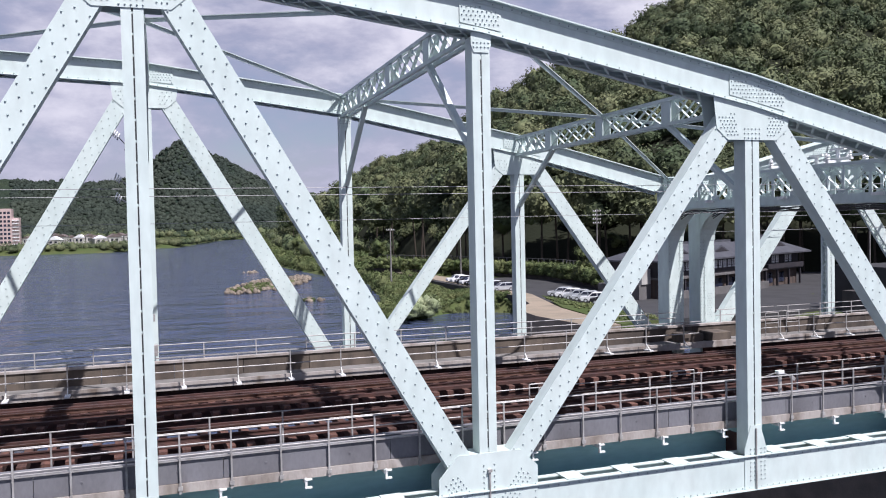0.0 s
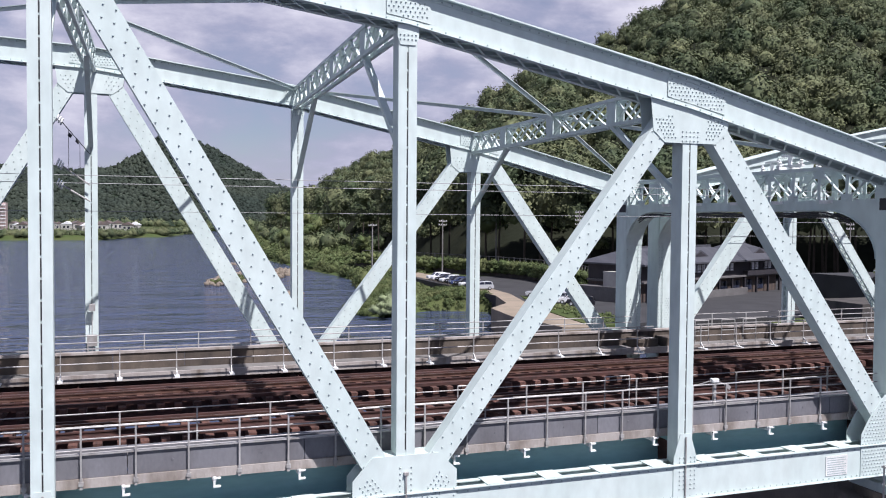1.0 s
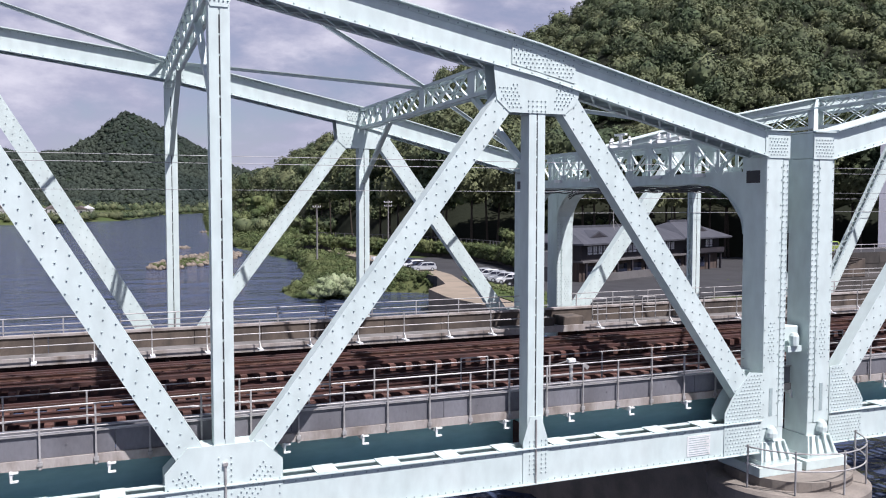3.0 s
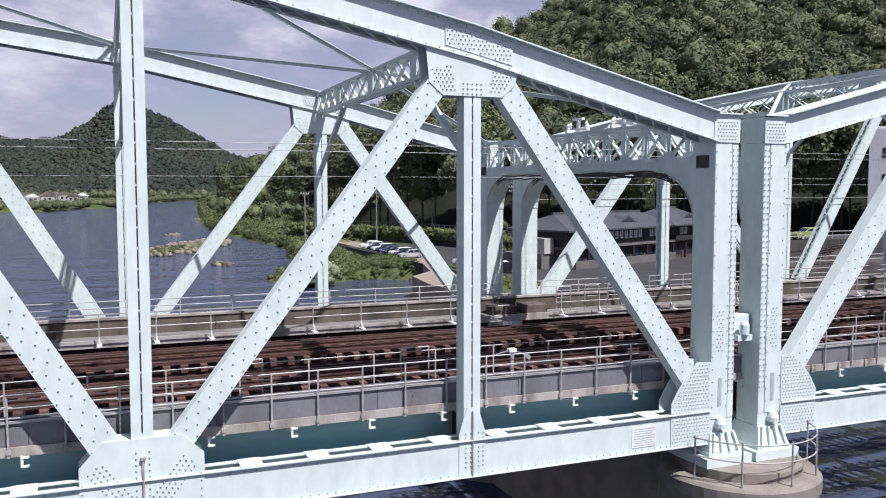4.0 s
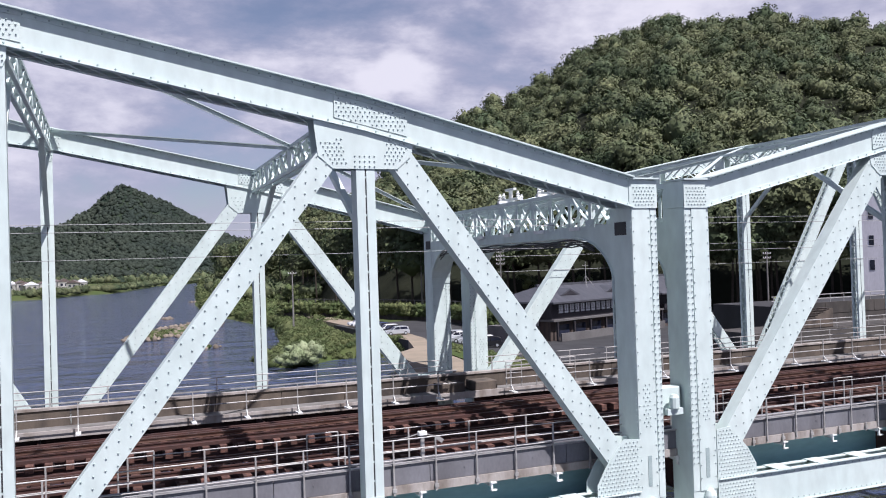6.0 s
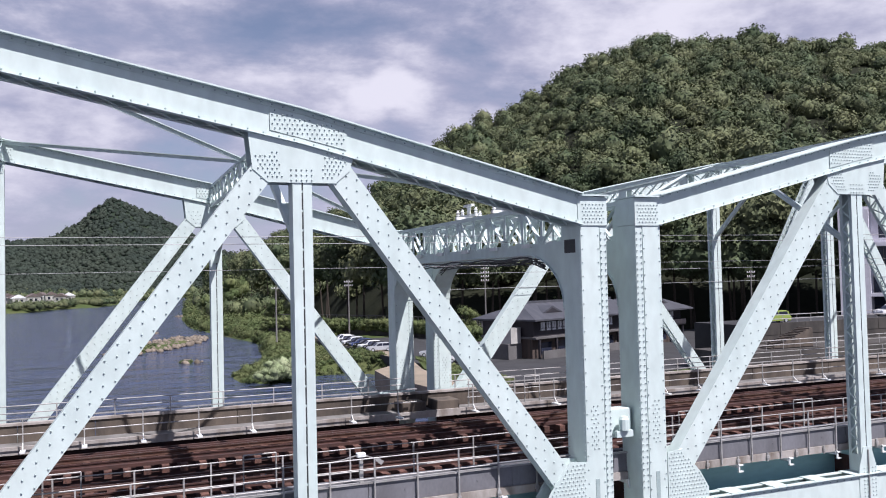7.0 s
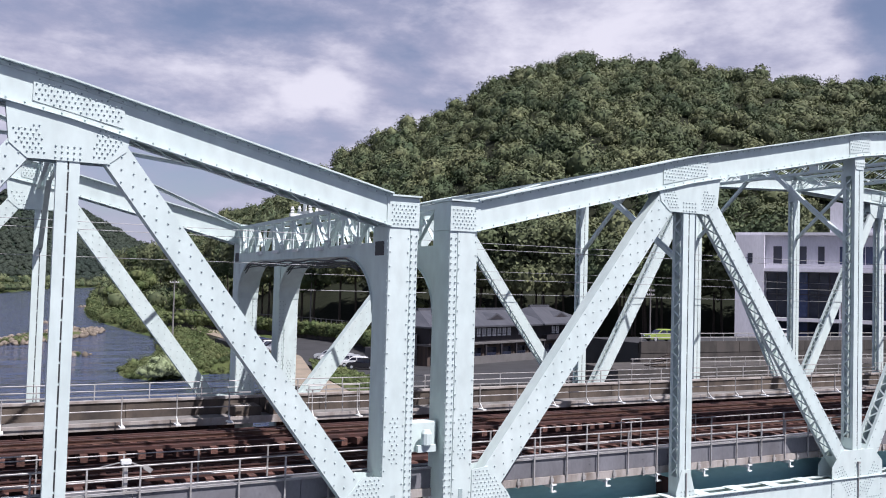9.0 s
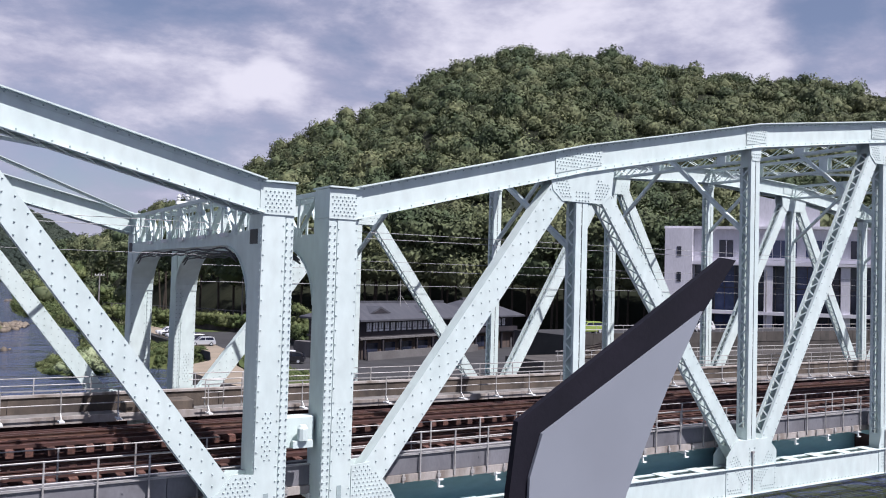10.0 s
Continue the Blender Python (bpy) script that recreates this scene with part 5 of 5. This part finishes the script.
# riverside road on its retaining wall
bm = bmesh.new()
box(bm, 57, 126, 57, 67, -7, -0.42)
road = obj("road", bm, ASPHALT)
tagged(road, "asphalt riverside road above a retaining wall", "road", kind="structure")
wall = empty("wall_retaining", "stained concrete retaining wall below the riverside road", "retaining wall", kind="structure")
bm = bmesh.new()
box(bm, 57, 126, 56.5, 56.96, -7, -1.6)
part("wall_base", bm, DARKWALL, wall)
first = None
for i in range(17):
    if first is None:
        bm = bmesh.new()
        box(bm, 0.03, 3.97, 56.45, 56.9, -1.6, -0.25)
        first = part("wall_block", bm, DARKWALL, wall)
        first.matrix_basis = pose(57, 0, 0)
    else:
        share("wall_block", first, wall, pose(57 + 4 * i, 0, 0))
handrail("guard_rail", "white-grey pipe guard rail along the riverside road", 56.7, 57.0, 125.0, 2.2, -0.25, (0.45, 0.95), 0.05)
handrail("guard_rail", "pale pipe rail on the lower river terrace", 50.0, 50.0, 112.0, 2.4, -2.6, (0.5, 1.0), 0.05)
bm = bmesh.new()
box(bm, 48, 115, 49.6, 56.4, -7.5, -2.6)
tagged(obj("terrace", bm, DARKWALL), "dark stained concrete river terrace", "terrace", kind="structure")
bm = bmesh.new()
for i in range(14):
    box(bm, 54.0 + i * 0.42, 60.0, 50.6, 52.4, -2.6 + i * 0.15, -2.45 + i * 0.15)
tagged(obj("outdoor_stairs", bm, CONC_DARK), "concrete stairs up from the river terrace", "stairs", kind="structure")
parked_car("lime", 62.5, 59.2, -0.41, 172)
parked_car("white", 84.0, 60.5, -0.41, 175)


def restaurant():
    h = empty("riverside_inn", "dark timber two-storey inn with grey tiled hip roofs", "building", (46, 88, -6.4))
    h.rotation_euler = (0, 0, radians(21.5))
    L, D = 41.0, 11.0

    def block(x0, x1, y0, y1, z0, z1, name, mat):
        bm = bmesh.new()
        box(bm, x0, x1, y0, y1, z0, z1)
        return part(name, bm, mat, h)
    block(0, L, 1.2, D, 0, 3.2, "lower_wall", BROWNWALL)
    block(0.4, L - 13, -0.6, -0.3, -0.3, 1.5, "plinth_wall", GREYWALL)
    block(0, L, 0.9, D, 3.5, 5.9, "upper_wall", TIMBER)
    block(-0.4, L + 0.4, 0.2, D, 3.2, 3.5, "floor_band", GREYWALL)
    block(L - 12, L + 0.3, 0.0, 1.1, 3.4, 4.2, "balcony_front", TIMBER)

    def hip(x0, x1, y0, y1, z0, z1, inset):
        bm = bmesh.new()
        ym = (y0 + y1) / 2
        a = [bm.verts.new(p) for p in ((x0, y0, z0), (x1, y0, z0), (x1, y1, z0), (x0, y1, z0))]
        r = [bm.verts.new(p) for p in ((x0 + inset, ym, z1), (x1 - inset, ym, z1))]
        b = [bm.verts.new((v.co.x, v.co.y, z0 - 0.25)) for v in a]
        bm.faces.new((a[0], a[1], r[1], r[0]))
        bm.faces.new((a[2], a[3], r[0], r[1]))
        bm.faces.new((a[1], a[2], r[1]))
        bm.faces.new((a[3], a[0], r[0]))
        bm.faces.new(b[::-1])
        for i in range(4):
            bm.faces.new((b[i], b[(i + 1) % 4], a[(i + 1) % 4], a[i]))
        roof = part("roof", bm, TILE, h)
        bm = bmesh.new()
        beam(bm, (x0 + inset - 0.3, ym, z1 + 0.1), (x1 - inset + 0.3, ym, z1 + 0.1), 0.45, 0.35)
        part("ridge_cap", bm, TILE, roof)
        return roof

    def dormer(x, w, y, z):
        bm = bmesh.new()
        slab(bm, [(x - w, z), (x + w, z), (x, z + w * 0.42)], y, y + 4)
        d = part("dormer_roof", bm, TILE, h)
        bm = bmesh.new()
        slab(bm, [(x - w * 0.7, z + 0.02), (x + w * 0.7, z + 0.02), (x, z + w * 0.3)], y - 0.03, y - 0.002)
        part("dormer_gable", bm, TIMBER, d)
    hip(-1.2, 30, -0.5, D + 1, 6.1, 8.3, 4)
    hip(27, L + 1.4, -0.9, D + 1.2, 6.15, 8.8, 5)
    dormer(5.5, 2.4, 1.6, 6.9)
    dormer(17.0, 2.4, 1.6, 6.9)
    dormer(35.5, 2.6, 1.4, 7.0)
    for x0, n in ((1.5, 14), (22.0, 3), (31.5, 2), (36.0, 2)):
        for i in range(n):
            bm = bmesh.new()
            x = x0 + i * 1.32
            box(bm, x, x + 1.08, 0.78, 0.86, 4.35, 5.6)
            win = part("window", bm, SHOJI, h, "white papered window screen")
            bm = bmesh.new()
            for q in (0.0, 1.08):
                box(bm, x + q - 0.03, x + q + 0.03, 0.72, 0.775, 4.3, 5.65)
            box(bm, x + 0.03, x + 1.05, 0.735, 0.775, 4.66, 4.71)
            box(bm, x + 0.52, x + 0.56, 0.735, 0.775, 4.715, 5.6)
            part("window_frame", bm, TIMBER, win)
    for x in np.arange(0.6, L, 4.0):
        block(x, x + 0.3, 0.3, 0.6, 0, 3.2, "pillar", TIMBER)
    for x in np.arange(2.0, L - 3, 4.0):
        block(x, x + 2.4, 1.12, 1.18, 0.9, 2.6, "lower_window", GLASS)
    block(-2.6, -0.4, 3.0, 6.0, 2.6, 4.9, "side_panel", PLASTER)
    block(-3.0, -0.02, 3.2, D, 0, 2.58, "side_wall", GREYWALL)
    # roof aerial
    bm = bmesh.new()
    tube(bm, (14, 5, 7.8), (14, 5, 11.8), 0.05, 5)
    beam(bm, (13.2, 5, 11.2), (14.8, 5, 11.2), 0.05, 0.05)
    for dx, dy in ((-1, -1), (1, -1), (0, 1.2)):
        tube(bm, (14 + dx, 5 + dy, 7.6), (14, 5, 9.6), 0.03, 4)
    part("aerial", bm, GALV, h)


restaurant()


def white_block():
    h = empty("office_building", "white concrete building with dark banded windows", "building", (113, 95, -3))
    h.rotation_euler = (0, 0, radians(-52))
    L, D, H = 44.0, 20.0, 19.6

    def block(x0, x1, y0, y1, z0, z1, name, mat, parent=None):
        bm = bmesh.new()
        box(bm, x0, x1, y0, y1, z0, z1)
        return part(name, bm, mat, parent or h)
    block(0, L, 1.0, D, 0, H, "wall", WALLWHITE)
    block(0, 5.0, -1.5, 0.996, 0, H, "stair_tower", WALLWHITE)
    block(-0.3, L + 0.3, -0.2, D, H + 0.002, H + 0.5, "parapet", WALLWHITE)
    for z in (4.2, 13.2):
        block(5.01, L, -1.4, 0.99, z - 0.3, z + 0.3, "balcony_band", WALLWHITE)
    # dark glass stands in for the shaded void behind white columns, a row of windows above it
    for z0, z1 in ((0.2, 3.85), (4.55, 12.85)):
        x, i = 5.4, 0
        while x < L - 3:
            win = block(x, x + 3.5, 0.9, 0.98, z0, z1, "window", BLUEGLASS if i % 4 == 1 else GLASS)
            for q in (0.0, 1.75, 3.5):
                block(x + q - 0.06, x + q + 0.06, 0.82, 0.89, z0, z1, "mullion", TIMBER, win)
            block(x, x + 3.5, 0.82, 0.885, z0 + (z1 - z0) * 0.5, z0 + (z1 - z0) * 0.5 + 0.16, "transom", TIMBER, win)
            x, i = x + 3.56, i + 1
        for x in (17.6, 30.4, 41.2):
            block(x, x + 1.5, -0.9, 0.6, z0 - 0.2, z1, "column", WALLWHITE)
    for i, (x, w) in enumerate(((6.4, 1.6), (9.6, 2.6), (14.0, 1.2), (17.6, 5.6), (24.6, 5.6), (32.0, 2.6), (36.0, 5.6))):
        win = block(x, x + w, 0.9, 0.98, 14.4, 17.6, "window", BLUEGLASS if w > 5 else GLASS)
        for q in np.linspace(0, w, 2 if w < 2 else 3 if w < 5 else 5):
            block(x + q - 0.05, x + q + 0.05, 0.82, 0.89, 14.4, 17.6, "mullion", WALLWHITE, win)
    for k, z in enumerate((5.2, 9.6, 14.4)):
        block(2.2, 3.0, -1.56, -1.504, z, z + 1.8, "stair_window", GLASS)
    # gabled penthouse with one tall window
    bm = bmesh.new()
    slab(bm, [(16, H + 0.5), (27, H + 0.5), (27, H + 4.0), (16, H + 6.4)], 2, 10)
    pent = part("penthouse", bm, WALLWHITE, h)
    block(22, 24, 1.93, 1.99, H + 1.4, H + 4.0, "penthouse_window", GLASS, pent)
    for x in (18, 40):
        bm = bmesh.new()
        tube(bm, (x, -1.2, 0), (x, -1.2, 12), 0.12, 6)
        part("downpipe", bm, GALV, h)


white_block()


def utility_pole(x, y, z, tall, arms):
    p = empty("utility_pole", "slim grey concrete utility pole with crossarms", "utility pole", (x, y, z), "utility poles")
    bm = bmesh.new()
    tube(bm, (0, 0, 0), (0, 0, tall), 0.19, 8, 0.12)
    part("pole", bm, CONCRETE, p)
    for i in range(arms):
        bm = bmesh.new()
        beam(bm, (-0.9, 0, tall - 0.5 - i * 0.8), (0.9, 0, tall - 0.5 - i * 0.8), 0.1, 0.1)
        arm = part("crossarm", bm, GALV, p)
        for q in (-0.8, -0.3, 0.3, 0.8):
            bm = bmesh.new()
            lathe(bm, [(0.06, tall - 0.45 - i * 0.8), (0.09, tall - 0.35 - i * 0.8), (0.05, tall - 0.2 - i * 0.8)], q, 0, 6)
            part("insulator", bm, WHITE, arm)


for az, d, tall, arms, ex in ((15.9, 185, 10, 1, -28.4), (20.5, 185, 11, 2, -28.4), (29.4, 178, 13, 4, -28.4), (18.9, 190, 13, 0, -10), (34.1, 190, 13, 1, -10), (41, 165, 11, 2, -10)):
    a = radians(az)
    utility_pole(ex + d * math.sin(a), -22.8 + d * math.cos(a), -6.2, tall + 1.4, arms)

# hedge bank with a railing on top, over a dark retaining wall that curves round the car park
BEND = [(29.0, 194), (41.0, 172), (48.5, 152), (51.5, 136), (50.5, 122), (47.5, 108)]


def on_bend(t):
    """A point along the bend and the direction there, t from 0 to 1."""
    f = min(t, 0.9999) * (len(BEND) - 1)
    k = int(f)
    p, q = Vector(BEND[k]), Vector(BEND[k + 1])
    return p.lerp(q, f - k), (q - p).normalized()


spots = []
for t in np.linspace(0, 1, 230):
    p, d = on_bend(t)
    for q in range(3):
        r = rnd.uniform(0.6, 1.15)
        spots.append((p.x + d.y * rnd.uniform(-0.4, 1.8) + rnd.uniform(-0.5, 0.5), p.y - d.x * rnd.uniform(-0.4, 1.8), -4.9 + q * 0.75, r, 0.2))
tagged(mass("hedge", spots, SCRUB, protos=LITE, seed=9), "long green hedge above the car park wall", "hedge", kind="stuff")
bank = empty("wall_bank", "dark mossy retaining wall under the hedge", "retaining wall", kind="structure")
fence = empty("road_fence", "dark low railing along the hill road", "fence")
for k in range(40):
    (p, d), (q, _) = on_bend(k / 40), on_bend((k + 1) / 40)
    side_way = Vector((-d.y, d.x)) * 1.6
    bm = bmesh.new()
    beam(bm, (p.x, p.y, -5.75), (q.x, q.y, -5.75), 0.9, 2.1)
    part("wall_block", bm, DARKWALL, bank)
    a, b = p + side_way, q + side_way
    bm = bmesh.new()
    beam(bm, (a.x, a.y, -2.0), (b.x, b.y, -2.0), 0.12, 0.14)
    part("rail", bm, GREYWALL, fence)
    bm = bmesh.new()
    beam(bm, (a.x, a.y, -6.4), (a.x, a.y, -1.9), 0.18, 0.18, (0, 1, 0))
    part("post", bm, GREYWALL, fence)


def tree(x, y, z, r, tall, mat, seed, label):
    rn = random.Random(seed)
    t = empty("tree", label, "tree", (x, y, z))
    bm = bmesh.new()
    tube(bm, (0, 0, 0), (0.1 * r, 0, tall * 0.55), 0.07 * r, 8, 0.04 * r)
    for _ in range(6):
        a = rn.uniform(0, 6.283)
        tube(bm, (0.08 * r, 0, tall * rn.uniform(0.3, 0.52)), (0.6 * r * math.cos(a), 0.6 * r * math.sin(a), tall * rn.uniform(0.6, 0.85)), 0.03 * r, 5, 0.012 * r)
    part("trunk", bm, BARK, t)
    spots = []
    for _ in range(16):
        a, q = rn.uniform(0, 6.283), math.sqrt(rn.random())
        spots.append((0.75 * r * q * math.cos(a), 0.75 * r * q * math.sin(a), tall * rn.uniform(0.5, 0.92), r * rn.uniform(0.28, 0.46), 0))
    c = mass("crown", spots, mat, LITE, seed=seed)
    c.parent = t


for i, (x, y, z, r, tall) in enumerate(((38, 322, -6.4, 6.5, 14), (30, 300, -6.6, 5, 8), (46, 338, -6.2, 7, 14), (30, 196, -6.2, 3.4, 8), (78, 158, -6.2, 4.2, 9), (88, 150, -6.2, 3.5, 8), (50, 120, -6.2, 2.6, 7.4))):
    tree(x, y, z, r, tall, SCRUB, 40 + i, "leafy green tree on the river bank")
for i, (x, y, r) in enumerate(((12.8, 106, 3.3), (9.5, 103, 2.2))):
    spots = [(rnd.uniform(-r, r) * 0.6, rnd.uniform(-r, r) * 0.6, rnd.uniform(0.2, r * 0.6), r * rnd.uniform(0.25, 0.4), 0) for _ in range(26)]
    b = mass("willow_bush", spots, BUSH, protos=LITE, seed=60 + i)
    b.location = (x, y, -8.0)
    tagged(b, "pale grey-green willow bush at the water's edge", "bush")


# ---- the town on the far bank ----
def house(x, y, z, w, d, hgt, turn, roofmat):
    h = empty("house", "small pale house with a pitched roof on the far bank", "house", (x, y, z), "houses on the far bank")
    bm = bmesh.new()
    box(bm, -w / 2, w / 2, -d / 2, d / 2, 0, hgt)
    part("wall", bm, PLASTER, h)
    bm = bmesh.new()
    slab(bm, [(-w / 2 - 0.4, hgt), (w / 2 + 0.4, hgt), (0, hgt + w * 0.28)], -d / 2 - 0.4, d / 2 + 0.4)
    part("roof", bm, roofmat, h)
    for i in range(2):
        bm = bmesh.new()
        box(bm, -w * 0.3 + i * w * 0.35, -w * 0.12 + i * w * 0.35, -d / 2 - 0.06, -d / 2 - 0.01, hgt * 0.35, hgt * 0.75)
        part("window", bm, GLASS, h)
    h.rotation_euler = (0, 0, radians(turn))


for i in range(46):
    x = -290 + i * 6.0 + rnd.uniform(-3, 3)
    y = 740 + rnd.uniform(0, 100)
    house(x, y, -6, rnd.uniform(6, 12), rnd.uniform(6, 9), rnd.uniform(3.5, 6.5), rnd.uniform(-30, 30), BROWNROOF if i % 3 else SHOJI)
tower = empty("apartment_tower", "pinkish apartment tower on the far bank", "apartment building", (-122, 715, -6))
bm = bmesh.new()
box(bm, -8, 4, -6, 6, 0, 29)
box(bm, 4.01, 9, -5, 6, 0, 22)
part("wall", bm, PINK, tower)
for k in range(8):
    for i in range(4):
        bm = bmesh.new()
        box(bm, -7 + i * 2.7, -5.2 + i * 2.7, -6.1, -6.01, 2.5 + k * 3.2, 4.3 + k * 3.2)
        part("window", bm, GLASS, tower)
    bm = bmesh.new()
    box(bm, 4.1, 8.9, -6.2, -5.01, 1.6 + k * 2.6, 2.2 + k * 2.6)
    part("balcony", bm, SHOJI, tower)
